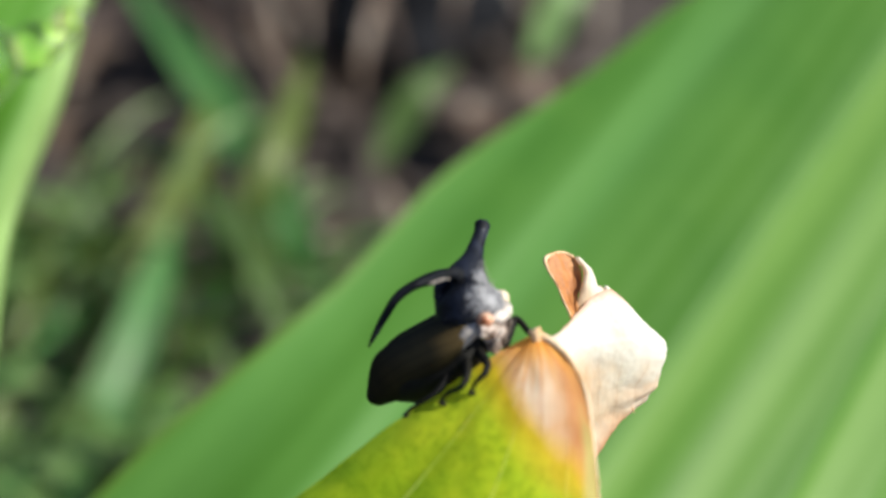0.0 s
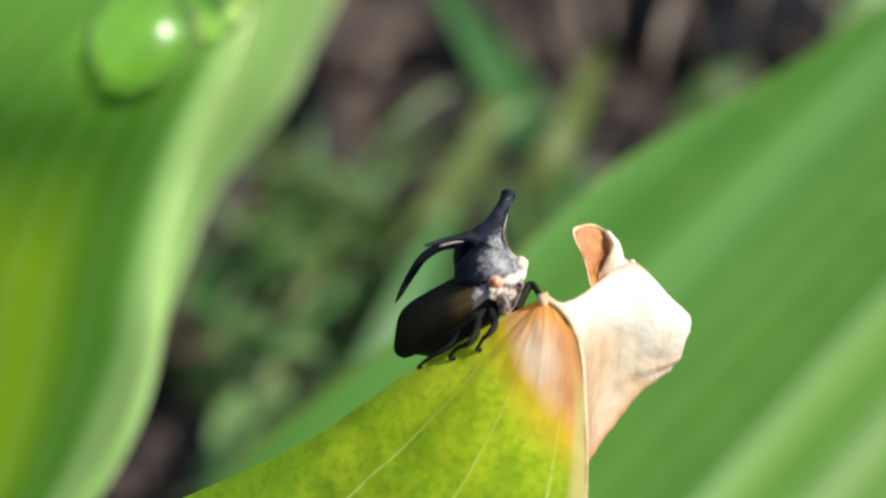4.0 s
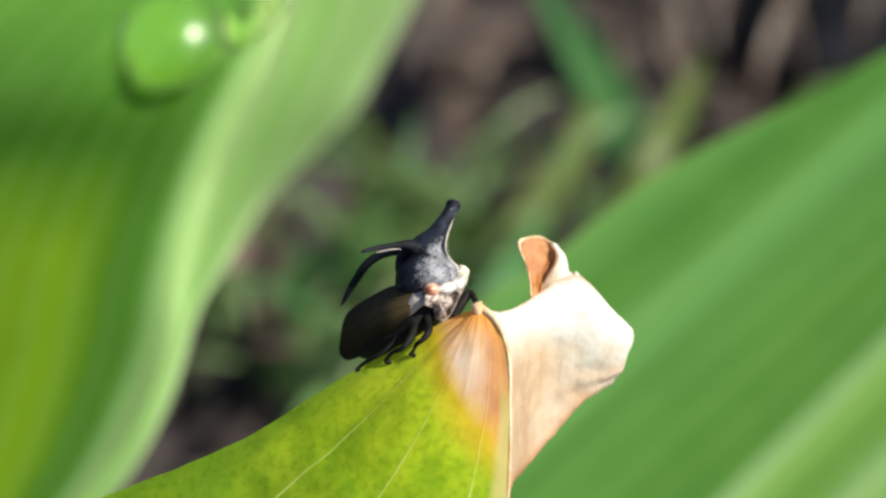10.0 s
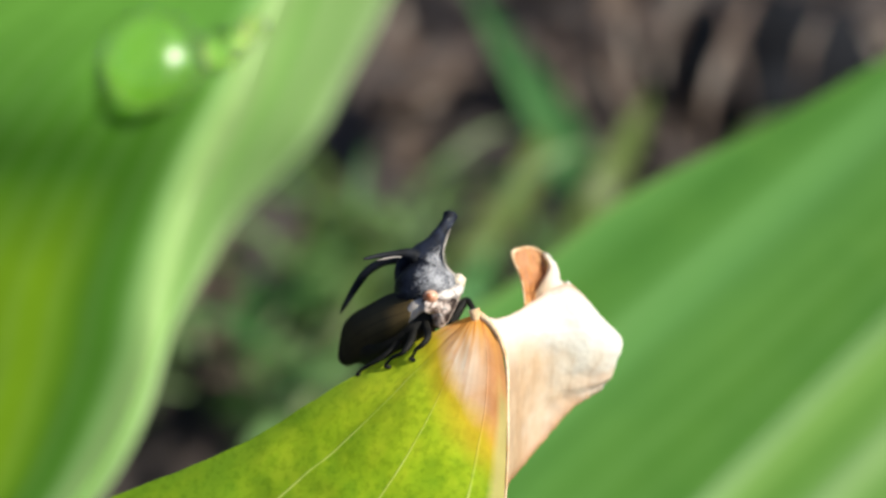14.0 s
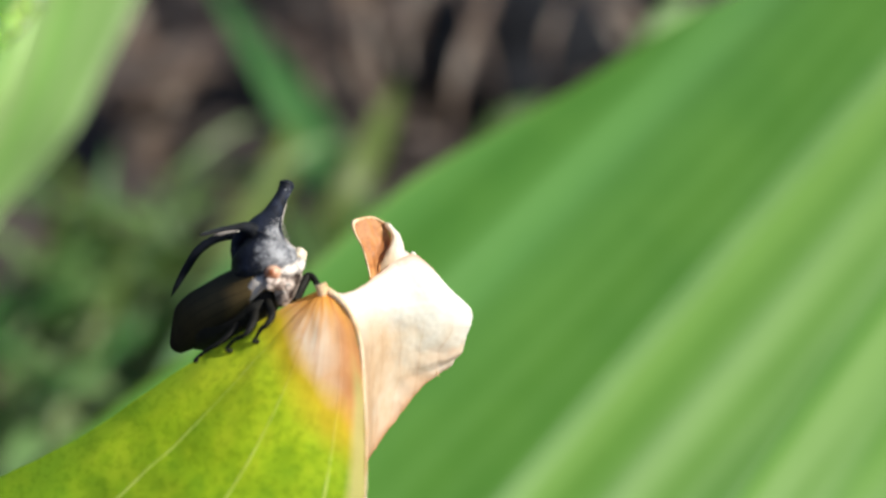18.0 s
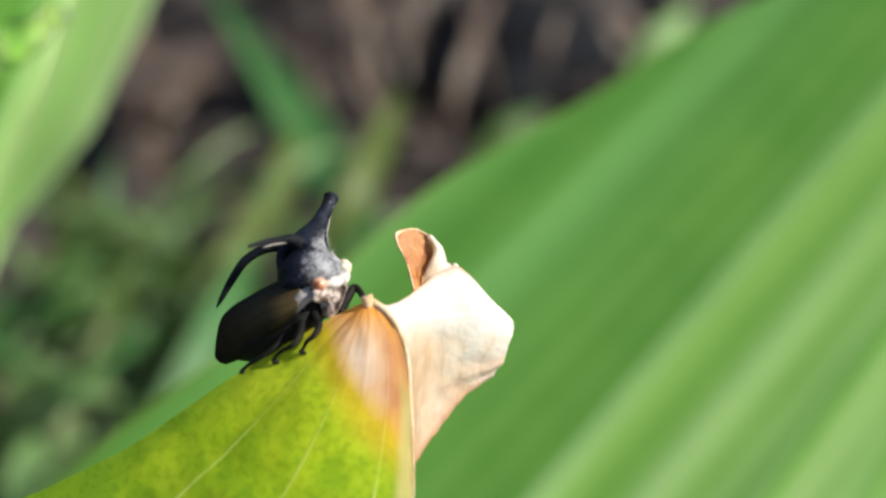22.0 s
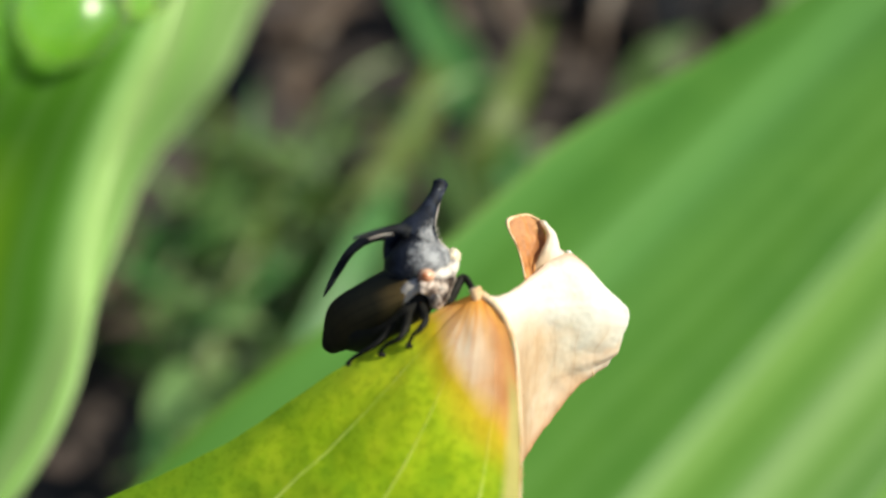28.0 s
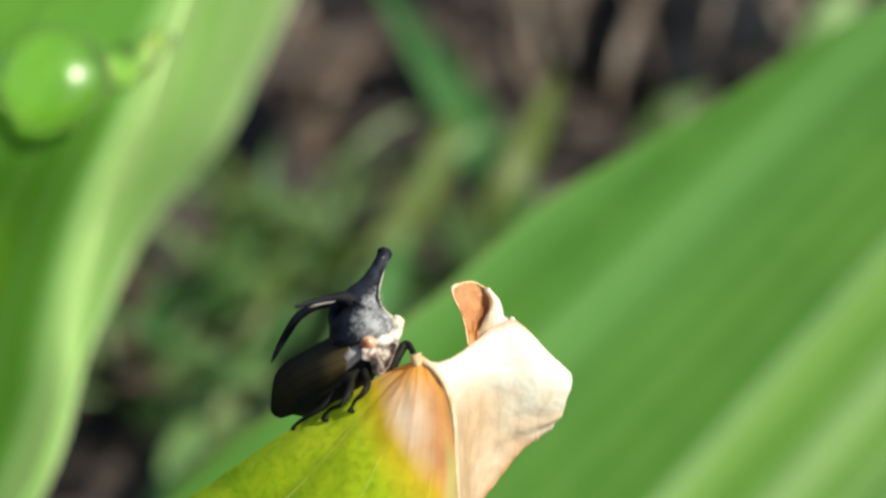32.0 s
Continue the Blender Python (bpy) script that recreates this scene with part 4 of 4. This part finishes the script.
# ---- the two broad leaves behind ----
def broad_leaf():
    thing = base("leaf", TIP @ Matrix.Translation((0, 0, -0.071)), "broad pleated green leaf seen from above", "leaf")
    margin = [(88, 37.9), (66, 30.4), (48, 22.9), (35, 15.7), (28, 12.2), (22, 9.2), (17, 6.3), (12, 2.5), (7.3, -1.1), (2.7, -3.9),
              (-4, -8.2), (-12, -13.9), (-24, -24.8), (-38, -39), (-52, -58), (-62, -78), (-66, -97), (-66, -108)]
    tip, foot = Vector((88, 37.9, 0)), Vector((-66, -108, 0))
    rows = []
    for k in range(-6, 7):
        w, row = k / 6, []
        for j, (x, y) in enumerate(margin):
            s = j / (len(margin) - 1)
            mid = tip.lerp(foot, s)
            edge = Vector((x, y, 0)) - mid
            if w < 0:  # the other half mirrors this one
                edge -= 2 * (edge - edge.project(tip - foot))
            spot = mid + edge * abs(w)
            far = min(max(0.0, 6 - spot.x), 26)  # the lower half droops
            droop = 0.014 * far * far + 0.73 * max(0.0, -20 - spot.x) * 0.5
            row.append((spot.x, spot.y, 2 - droop - 0.17 * spot.x - 0.59 * max(spot.y, 0.25 * spot.y - 26) + (5 * (1 - w * w) if 0 < s < 1 else 0)))
        rows.append(row)
    def pleat(u, v):
        x, y, z = spline([spline(r, u) for r in rows], v)
        inward = -VEIN[0] * x - VEIN[1] * y + 1.2 * noise.noise((u * 2, v * 5, 0))
        height = float(np.interp(inward, [q for q, h in PLEATS], [h for q, h in PLEATS]))
        return 0.8 * height * min(1, 6 * u) * min(1, 6 - 6 * u) * min(1, 20 * v) * min(1, 20 - 20 * v)

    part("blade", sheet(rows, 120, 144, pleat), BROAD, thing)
    part("midrib", tube([(x, y, z - 1.3) for x, y, z in rows[6]], [0.2, 0.5, 1.0], 10, 60), BROAD_RIB, thing)
    part("stalk", stem_to_ground(Vector(rows[6][-1]), thing.matrix_basis, (-10, 0, -20), 1.6, 2.6), STEM, thing)


def folded_leaf():
    thing = base("leaf", TIP @ Matrix.Translation((0, 0, -0.057)), "broad green leaf folded along its pale midrib, with dew", "leaf")
    middle = [(-3.77, 41.54, -3), (-8.44, 29.88, 0), (-12.15, 20.07, 2), (-14.17, 13.99, 3), (-15.86, 10.18, 3), (-17.55, 5.93, 3), (-18.81, 1.69, 3), (-19.86, -2.55, 3), (-20.7, -6.79, 3), (-23.02, -11.92, 2.5), (-26.16, -16.88, 2), (-30.2, -21.52, 1), (-38.52, -31.39, -3), (-45.66, -47.03, -11)]
    right = [(-4.28, 47.07, -23), (2.5, 46.78, -86), (-3.13, 33.4, -95), (-7.47, 24.42, -95), (-10.72, 17.6, -89), (-15.2, 11.66, -80), (-18.6, 5.67, -60), (-19.7, -0.51, -32), (-20.9, -4.89, -14), (-22.5, -11.8, -7), (-25.66, -18.15, -7), (-29.5, -22.92, -7), (-37.89, -32.67, -8), (-45.57, -47.03, -11)]
    left = [(-4.24, 41.81, -4), (-16.9, 34.65, -2), (-29.63, 25.51, 0), (-40.44, 19, 0), (-47.88, 12.75, -3), (-54.37, 7.28, -9), (-59.15, 1.79, -12), (-61.4, -2.91, -13), (-61.94, -8.51, -12), (-61.54, -14.97, -11), (-59.29, -21.34, -10), (-56.04, -28.27, -10), (-52.66, -37.74, -11), (-45.9, -47.03, -11)]
    rows = []
    for step in range(-20, 21):
        w = step / 20
        side, k = (left if w < 0 else right), abs(w)
        rise = (0.8 if w < 0 else 3.0) * math.sin(math.pi * k)
        rows.append([Vector(m).lerp(Vector(q), k) + Vector((0, 0, rise)) for m, q in zip(middle, side)])
    for turn in range(3):  # round the fold
        rows = [rows[0]] + [[(a + 2 * b + c) / 4 for a, b, c in zip(*rows[r - 1:r + 2])] for r in range(1, 40)] + [rows[40]]
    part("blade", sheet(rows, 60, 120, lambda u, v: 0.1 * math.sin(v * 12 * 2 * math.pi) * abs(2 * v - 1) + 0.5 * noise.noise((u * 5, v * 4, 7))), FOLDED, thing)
    part("midrib", tube([tuple(p - Vector((0, 0, 0.55))) for p in rows[20]], [0.3, 0.4, 0.4, 0.4, 0.45, 0.5, 0.6], 10, 60, 0.6, squash=(0, 0, 1)), RIB, thing, "pale raised midrib")
    foot = Vector(middle[-1])
    part("stalk", stem_to_ground(foot, thing.matrix_basis, (4, 0, -12), 1.3, 2.2), STEM, thing)


broad_leaf()
folded_leaf()


def dew_drop(place, radius, tall, tail, lean, rim, label):
    """A drop of dew: a round dome drawn out to one side into a tapering tail (tail: how far, and its rise), and a ring
    added where it meets the leaf to cast the dark rim.
    """
    thing = base("water_drop", TIP @ Matrix.Translation(Vector(place) * MM), label, "water drop", "dew on the folded leaf")

    def draw(p):
        pull = max(0.0, p.x) ** 3
        x = radius * (p.x + tail[0] * pull)
        y = radius * (p.y * (1 - 0.35 * pull) + tail[1] * pull)
        return Vector((x, y, tall * p.z * (1 - 0.35 * pull) + lean[0] * x + lean[1] * y))

    bm = bmesh.new()
    bmesh.ops.create_icosphere(bm, subdivisions=5, radius=1.0)
    for v in bm.verts:
        v.co = draw(v.co.copy()) * MM
    dome = part("dome", bm, WATER, thing)
    dome.visible_shadow = False
    # Added ring: its shadow on the leaf makes the drop's dark rim.
    ring = [tuple(draw(Vector((math.cos(q / 24 * 2 * math.pi), math.sin(q / 24 * 2 * math.pi), 0)))) for q in range(25)]
    part("lip", tube(ring, [rim] * 25, 10, 72), WATER, thing)


dew_drop((-21.1, 15.9, -54.1), 3.75, 3.0, (0.12, 0.06), (0.08, -0.20), 0.34, "large round clear dew drop on the green leaf")
dew_drop((-15.9, 16.9, -53.9), 1.5, 1.0, (0.7, 0.35), (0.1, -0.1), 0.16, "small drawn-out clear dew drop beside the midrib")
dew_drop((-13.4, 18.5, -53.4), 1.0, 1.1, (0.1, 0.1), (0.1, -0.35), 0.10, "tiny bright dew bead on the midrib")


def gnat():
    """A tiny fly: thorax and abdomen, head, two wings held out."""
    thing = base("gnat", TIP, "tiny reddish-brown gnat flying past the leaf", "fly")
    body = lump((0, 0.15, 0), (Vector((0.22, 0, 0)), Vector((0, 0.30, 0)), Vector((0, 0, 0.24))), 0.1, 3)
    tube([(0, 0.0, 0), (0, -0.35, -0.05), (0, -0.75, -0.12)], [0.18, 0.20, 0.05], 10, 12, bm=body)
    part("body", body, RUST, thing)
    part("head", lump((0, 0.52, 0), (Vector((0.17, 0, 0)), Vector((0, 0.14, 0)), Vector((0, 0, 0.16)))), RUST, thing)
    for side in (-1, 1):
        rows = [[(side * 0.1, 0.15 - 0.12 * w, 0.1), (side * 0.5, -0.05 - 0.3 * w, 0.22), (side * 0.95, -0.2 - 0.2 * w, 0.3)] for w in (0, 0.5, 1)]
        part("wing", sheet(rows, 8, 6, thick=0.02), GNAT_WING, thing, "pale clear wing")
    for side in (-1, 1):
        for k in (-0.1, 0.12, 0.3):
            part("leg", tube([(side * 0.1, k, -0.1), (side * 0.35, k + 0.05, -0.2), (side * 0.45, k - 0.1, -0.5)], [0.035, 0.03, 0.02], 6, 8), LEG, thing)
    return thing


fly = gnat()
# time, place along the leaf tip's axes (millimetres), turn
FLIGHT = [
    (0, (-57.07, 38.51, -25.00), 0),
    (28.6, (-57.07, 38.51, -25.00), 0),
    (29.2, (-8.45, 33.53, -40.00), -30),
    (29.5, (-16.56, 16.64, -46.00), -30),
    (29.6, (-17.91, 10.85, -46.00), -25),
    (29.7, (-18.63, 8.98, -46.00), -10),
    (29.8, (-19.06, 5.46, -46.00), -20),
    (29.9, (-20.59, 2.00, -46.00), -5),
    (30, (-21.00, 0.68, -46.00), 0),
    (30.1, (-21.82, -3.28, -46.00), -10),
    (30.2, (-21.74, -5.07, -46.00), 15),
    (30.3, (-20.97, -5.07, -46.00), 30),
    (30.4, (-21.89, -5.70, -46.00), 50),
    (30.5, (-25.80, -6.34, -46.00), 60),
    (31, (-57.95, -13.56, -40.00), 60),
    (32, (-57.95, -13.56, -40.00), 60),
]


# ---- undergrowth ----
def blade(name, points, width, material, label, category="grass blade", tuft=None, curl=0.25):
    """A long grass blade: a narrow channelled sheet along a curve, points in metres from foot to tip."""
    line = [Vector(p) for p in points]
    across = (line[-1] - line[0]).cross(Vector((0.1, -1.0, 0.6))).normalized()
    rows = []
    for w in (-1, 0, 1):
        rows.append([tuple(p + across * w * width * math.sin(math.pi * (0.12 + 0.85 * k / (len(line) - 1))) + Vector((0, 0, 1)) * curl * width * w * w)
                     for k, p in enumerate(line)])
    ob = part(name, sheet(rows, 16, 6, scale=1.0), material, tuft)
    return ob if tuft else tagged(ob, label, category, "grass")

blade("long_grass", [(0.0518, 0.2208, 0.1226), (0.0462, 0.2298, 0.1362), (0.0401, 0.2429, 0.1464), (0.0333, 0.2591, 0.1532), (0.0255, 0.2794, 0.1566), (0.0157, 0.3141, 0.1566)], 0.0053, GRASS, "long arching green grass blade")
blade("long_grass", [(0.0345, 0.2314, 0.128), (0.0368, 0.2308, 0.14), (0.0434, 0.2391, 0.15), (0.0513, 0.2568, 0.152), (0.0577, 0.2776, 0.148)], 0.0036, OLIVE_GRASS, "olive-yellow grass blade bending over")
blade("long_grass", [(0.0279, 0.2334, 0.15), (0.0289, 0.2132, 0.155), (0.0325, 0.2025, 0.15), (0.0391, 0.1964, 0.135)], 0.0016, PALE_GRASS, "pale thin grass blade lying over")
blade("long_grass", [(0.0331, 0.231, 0.15), (0.0322, 0.2078, 0.155), (0.0359, 0.1927, 0.15), (0.0417, 0.1961, 0.135)], 0.0020, PALE_GRASS, "pale thin grass blade lying over")
blade("long_grass", [(-0.0085, 0.1795, 0.1294), (0.0013, 0.1941, 0.1376), (0.0114, 0.2081, 0.1444), (0.0212, 0.2247, 0.1498), (0.0299, 0.2463, 0.1512), (0.0369, 0.268, 0.1498)], 0.0049, OLIVE_GRASS, "olive green grass blade leaning over")
blade("long_grass", [(-0.0068, 0.1658, 0.1294), (0.0004, 0.1742, 0.143), (0.0079, 0.1868, 0.1498), (0.0151, 0.2026, 0.1532), (0.0204, 0.2171, 0.1532)], 0.0041, GRASS, "green grass blade leaning over")
blade("long_grass", [(-0.0273, 0.2113, 0.1226), (-0.0161, 0.2153, 0.1362), (-0.0028, 0.2235, 0.143), (0.0087, 0.2347, 0.1464), (0.0236, 0.2497, 0.143)], 0.0020, PALE_GRASS, "pale thin grass blade lying over")
blade("long_grass", [(-0.0218, 0.1728, 0.1226), (-0.0183, 0.1763, 0.1362), (-0.0131, 0.1891, 0.143), (-0.0066, 0.2026, 0.1498), (-0.0017, 0.2221, 0.1498)], 0.0016, OLIVE_GRASS, "olive green grass blade leaning over")
blade("long_grass", [(-0.0315, 0.2021, 0.1226), (-0.0204, 0.1853, 0.1328), (-0.0105, 0.1745, 0.1362), (0.0003, 0.1707, 0.1294)], 0.0029, GRASS, "green grass blade lying over")
blade("long_grass", [(0.0323, 0.2216, 0.1226), (0.022, 0.2259, 0.1328), (0.0108, 0.2293, 0.1362), (-0.0014, 0.2316, 0.1362), (-0.0115, 0.2366, 0.1294)], 0.0020, GRASS, "green grass blade lying over")
blade("long_grass", [(0.0729, 0.2686, 0.1226), (0.0793, 0.2744, 0.1308), (0.0843, 0.2774, 0.1362), (0.0939, 0.286, 0.1362)], 0.0042, PALE_GRASS, "short green grass blade")
blade("long_grass", [(0.118, 0.3001, 0.1226), (0.1234, 0.3065, 0.1328), (0.1287, 0.3106, 0.1396), (0.1397, 0.3256, 0.1396)], 0.0048, YOUNG, "pale green grass blade in the light")
blade("dry_grass", [(0.0404, 0.2636, 0.1226), (0.0417, 0.2797, 0.1308), (0.0413, 0.2961, 0.1362), (0.0426, 0.3271, 0.1362)], 0.0020, STRAW, "dry brown grass stalk")
blade("dry_grass", [(0.0609, 0.2837, 0.1226), (0.0568, 0.2969, 0.1308), (0.0517, 0.3122, 0.1362), (0.0486, 0.3321, 0.1362)], 0.0020, STRAW, "dry brown grass stalk")
blade("dry_grass", [(0.1386, 0.309, 0.1226), (0.1413, 0.3186, 0.1294), (0.1447, 0.3284, 0.1362)], 0.0014, STRAW, "dry straw-coloured grass stalk")
blade("dry_grass", [(0.0626, 0.2835, 0.1226), (0.0537, 0.2937, 0.1362), (0.046, 0.2992, 0.1464)], 0.0020, STRAW, "dry brown grass stalk")
blade("dry_grass", [(0.0675, 0.2901, 0.1226), (0.0646, 0.3052, 0.1362), (0.0693, 0.3161, 0.1464), (0.0746, 0.3259, 0.1498)], 0.0020, STRAW, "dry brown grass stalk")
blade("dry_grass", [(0.0605, 0.2971, 0.1226), (0.0572, 0.3101, 0.1362), (0.0555, 0.3238, 0.1464)], 0.0018, STRAW, "dry brown grass stalk")
blade("dry_grass", [(0.0703, 0.2784, 0.1294), (0.0731, 0.2878, 0.143), (0.0825, 0.308, 0.1498), (0.0893, 0.3233, 0.1498)], 0.0016, STRAW, "dry brown grass stalk")
blade("dry_grass", [(0.0961, 0.2957, 0.1294), (0.0954, 0.2962, 0.1464), (0.1032, 0.3124, 0.1532)], 0.0011, STRAW, "dry brown grass stalk")
blade("dry_grass", [(0.0849, 0.2937, 0.1294), (0.0795, 0.2965, 0.1464), (0.0753, 0.315, 0.1532)], 0.0011, STRAW, "dry brown grass stalk")
blade("dry_grass", [(-0.0063, 0.2922, 0.1226), (0.0066, 0.2973, 0.1328), (0.021, 0.3035, 0.1362)], 0.0020, STRAW, "dry brown grass stalk")
blade("dry_grass", [(-0.0008, 0.2834, 0.1226), (0.01, 0.2979, 0.1308), (0.0189, 0.3169, 0.1335)], 0.0018, STRAW, "dry brown grass stalk")


def on_ground(rng, x0, x1, y0, y1):
    return Vector((rng.uniform(x0, x1), rng.uniform(y0, y1), GROUND))


def dead_leaf(rng, place, materials):
    """A curled dead leaf lying on the soil."""
    length, width, bend = rng.uniform(0.011, 0.031), rng.uniform(0.0034, 0.008), rng.uniform(0.1, 0.5)
    rows = []
    for w in (-1, -0.5, 0, 0.5, 1):
        rows.append([((s - 0.5) * length, w * width * math.sin(math.pi * (0.06 + 0.9 * s)) ** 0.8,
                      0.004 + bend * length * (2 * s - 1) ** 2 * 0.5 + bend * width * w * w) for s in (0, 0.25, 0.5, 0.75, 1)])
    ob = part("dead_leaf", sheet(rows, 12, 8, lambda u, v: 0.0008 * noise.noise((u * 4, v * 4, place.x * 40)), scale=1.0), rng.choice(materials))
    ob.matrix_basis = Matrix.Translation(place) @ pose(0, 0, 0, rng.uniform(-25, 25), rng.uniform(-25, 25), rng.uniform(0, 360))
    tagged(ob, "curled brown dead leaf lying on the soil", "dead leaf", "leaf litter")


rng = random.Random(4)
for k in range(190):
    dead_leaf(rng, on_ground(rng, -0.11, 0.23, 0.155, 0.43), (LITTER, LITTER, STRAW))
x, y, z = (-0.044, 0.2034, GROUND)
for k in range(26):  # paler, drier leaves in an open patch
    dead_leaf(rng, Vector((rng.gauss(x, 0.015), rng.gauss(y, 0.011), z + rng.uniform(0.005, 0.02))), (PALE_LITTER,))

def grass_tuft(rng, place):
    """A few blades out of one root."""
    tuft = base("grass_tuft", Matrix.Translation(place), "small tuft of green grass among dead leaves", "grass", "grass tufts")
    for k in range(rng.randint(4, 6)):
        foot = Vector((rng.gauss(0, 0.0055), rng.gauss(0, 0.0055), 0))
        lean = Vector((rng.gauss(0.1, 0.5), rng.gauss(-0.1, 0.4), 0))
        tall = rng.uniform(0.017, 0.055)
        points = [tuple(foot + lean * tall * s * s + Vector((0, 0, tall * (s - 0.35 * s * s)))) for s in (0, 0.25, 0.5, 0.75, 1)]
        blade("strand", points, rng.uniform(0.0006, 0.0018), rng.choice((GRASS, GRASS, OLIVE_GRASS, PALE_GRASS)), "", "", tuft)


for k in range(13):
    grass_tuft(rng, on_ground(rng, -0.03, 0.045, 0.172, 0.235) if k % 4 else on_ground(rng, -0.03, 0.03, 0.195, 0.235))


def stone(place, size, seed):
    ob = part("stone", lump((0, 0, size * 0.4), (Vector((size * 1.3, 0, 0)), Vector((0, size, 0)), Vector((0, 0, size * 0.8))), 0.35, 4, seed, scale=1.0, freq=1.4), STONE)
    ob.matrix_basis = Matrix.Translation(place)
    tagged(ob, "dark grey stone half sunk in the soil", "stone")


stone((0.0913, 0.3198, GROUND), 0.019, 1)


def weed(rng, place):
    """A small broad-leaved weed: a stem with pairs of soft little leaves."""
    tall = rng.uniform(0.014, 0.034)
    thing = base("weed", Matrix.Translation(place) @ pose(0, 0, 0, rng.uniform(-25, 25), rng.uniform(-25, 25), rng.uniform(0, 360)), "small muted green weed growing among dead leaves", "weed", "weeds")
    part("stem", tube([(0, 0, -4), (rng.uniform(-4, 4), 0, tall * 400), (rng.uniform(-8, 8), 0, tall * 1000)], [0.9, 0.7, 0.4], 6, 8), WEED, thing)
    for k in range(rng.randint(9, 14)):
        z, turn = tall * rng.uniform(0.25, 1.0), rng.uniform(0, 6.28)
        size = rng.uniform(0.0034, 0.0068)
        out, flat = Vector((math.cos(turn), math.sin(turn), rng.uniform(-0.3, 0.5))), Vector((-math.sin(turn), math.cos(turn), 0))
        rows = [[tuple(Vector((0, 0, z)) + out * size * u * 2 + flat * w * size * 0.35 * math.sin(math.pi * (0.05 + 0.9 * u)) - Vector((0, 0, size * u * u * 0.7)))
                 for u in (0, 0.33, 0.66, 1)] for w in (-1, 0, 1)]
        part("weed_leaf", sheet(rows, 6, 4, scale=1.0), WEED, thing)


for k in range(11):
    weed(rng, on_ground(rng, -0.024, 0.04, 0.156, 0.232))


def fallen_stem(rng, foot):
    """A thin pale stem arching through the tangle."""
    turn, length, top = rng.uniform(0, 6.28), rng.uniform(0.02, 0.06), rng.uniform(0.014, 0.034)
    way = Vector((math.cos(turn), math.sin(turn), 0))
    points = [tuple(foot + way * length * s + Vector((0, 0, 0.003 + top * math.sin(2.4 * s)))) for s in (0, 0.25, 0.5, 0.75, 1)]
    blade("dry_straw", points, rng.uniform(0.0005, 0.0010), PALE_STEM, "thin pale straw arching through the undergrowth", "straw")


for k in range(24):
    fallen_stem(rng, on_ground(rng, -0.035, 0.045, 0.16, 0.235))


def runner(rng, foot):
    """A thin green stem trailing over the litter, with small narrow leaves on both sides."""
    thing = base("trailing_weed", Matrix.Translation(foot), "thin trailing green weed with narrow leaves", "weed", "trailing weeds")
    turn, length, top = rng.uniform(0, 6.28), rng.uniform(0.025, 0.055), rng.uniform(0.012, 0.032)
    way, side = Vector((math.cos(turn), math.sin(turn), 0)), Vector((-math.sin(turn), math.cos(turn), 0))
    sway = rng.uniform(-0.4, 0.4)
    points = [way * length * s + side * length * sway * s * s + Vector((0, 0, 0.002 + top * math.sin(2.6 * s))) for s in (0, 0.2, 0.4, 0.6, 0.8, 1)]
    material = rng.choice((GRASS, WEED, PALE_GRASS))
    part("stem", tube([tuple(p) for p in points], [0.0006, 0.0005, 0.0003], 6, 16, scale=1.0), material, thing)
    for k in range(rng.randint(5, 8)):
        p = Vector(spline([tuple(q) for q in points], rng.uniform(0.2, 1.0)))
        out = (side * rng.choice((-1, 1)) + way * rng.uniform(0.2, 1.2) + Vector((0, 0, rng.uniform(-0.3, 0.6)))).normalized()
        size, flat = rng.uniform(0.005, 0.011), out.cross(Vector((0, 0, 1))).normalized()
        rows = [[tuple(p + out * size * u + flat * w * size * 0.13 * math.sin(math.pi * (0.08 + 0.88 * u)) - Vector((0, 0, size * 0.4 * u * u))) for u in (0, 0.33, 0.66, 1)] for w in (-1, 0, 1)]
        part("weed_leaf", sheet(rows, 6, 4, scale=1.0), material, thing)


for k in range(26):
    runner(rng, on_ground(rng, -0.024, 0.04, 0.16, 0.23) if k % 5 else on_ground(rng, -0.040, -0.026, 0.206, 0.228))


def young_leaf(place, turn, length, width, material):
    """A short broad pale leaf low in the undergrowth, cupped along its middle."""
    thing = base("young_leaf", Matrix.Translation(place) @ pose(0, 0, 0, -18, 8, turn), "pale green young leaf low in the undergrowth", "leaf")
    rows = [[((s - 0.5) * length, w * width * math.sin(math.pi * (0.05 + 0.92 * s)) ** 0.8, 0.25 * width * w * w - 0.12 * length * (2 * s - 1) ** 2) for s in (0, 0.25, 0.5, 0.75, 1)] for w in (-1, -0.5, 0, 0.5, 1)]
    part("blade", sheet(rows, 16, 12, scale=1.0), material, thing)
    foot = Vector((-0.5 * length, 0, -0.12 * length))
    part("stalk", tube([tuple(foot), tuple(foot + Vector((-0.003, 0, -0.006))), tuple(foot + Vector((-0.004, 0, -0.02)))], [0.0006, 0.0007, 0.0008], 6, 8, scale=1.0), material, thing)


young_leaf((-0.0180, 0.1784, 0.139), 55, 0.026, 0.006, YOUNG)


def motions():
    walk(fly, [(t, TIP @ Matrix.Translation(Vector(p) * MM) @ pose(0, 0, 0, 0, 0, 150 + turn)) for t, p, turn in FLIGHT])


motions()
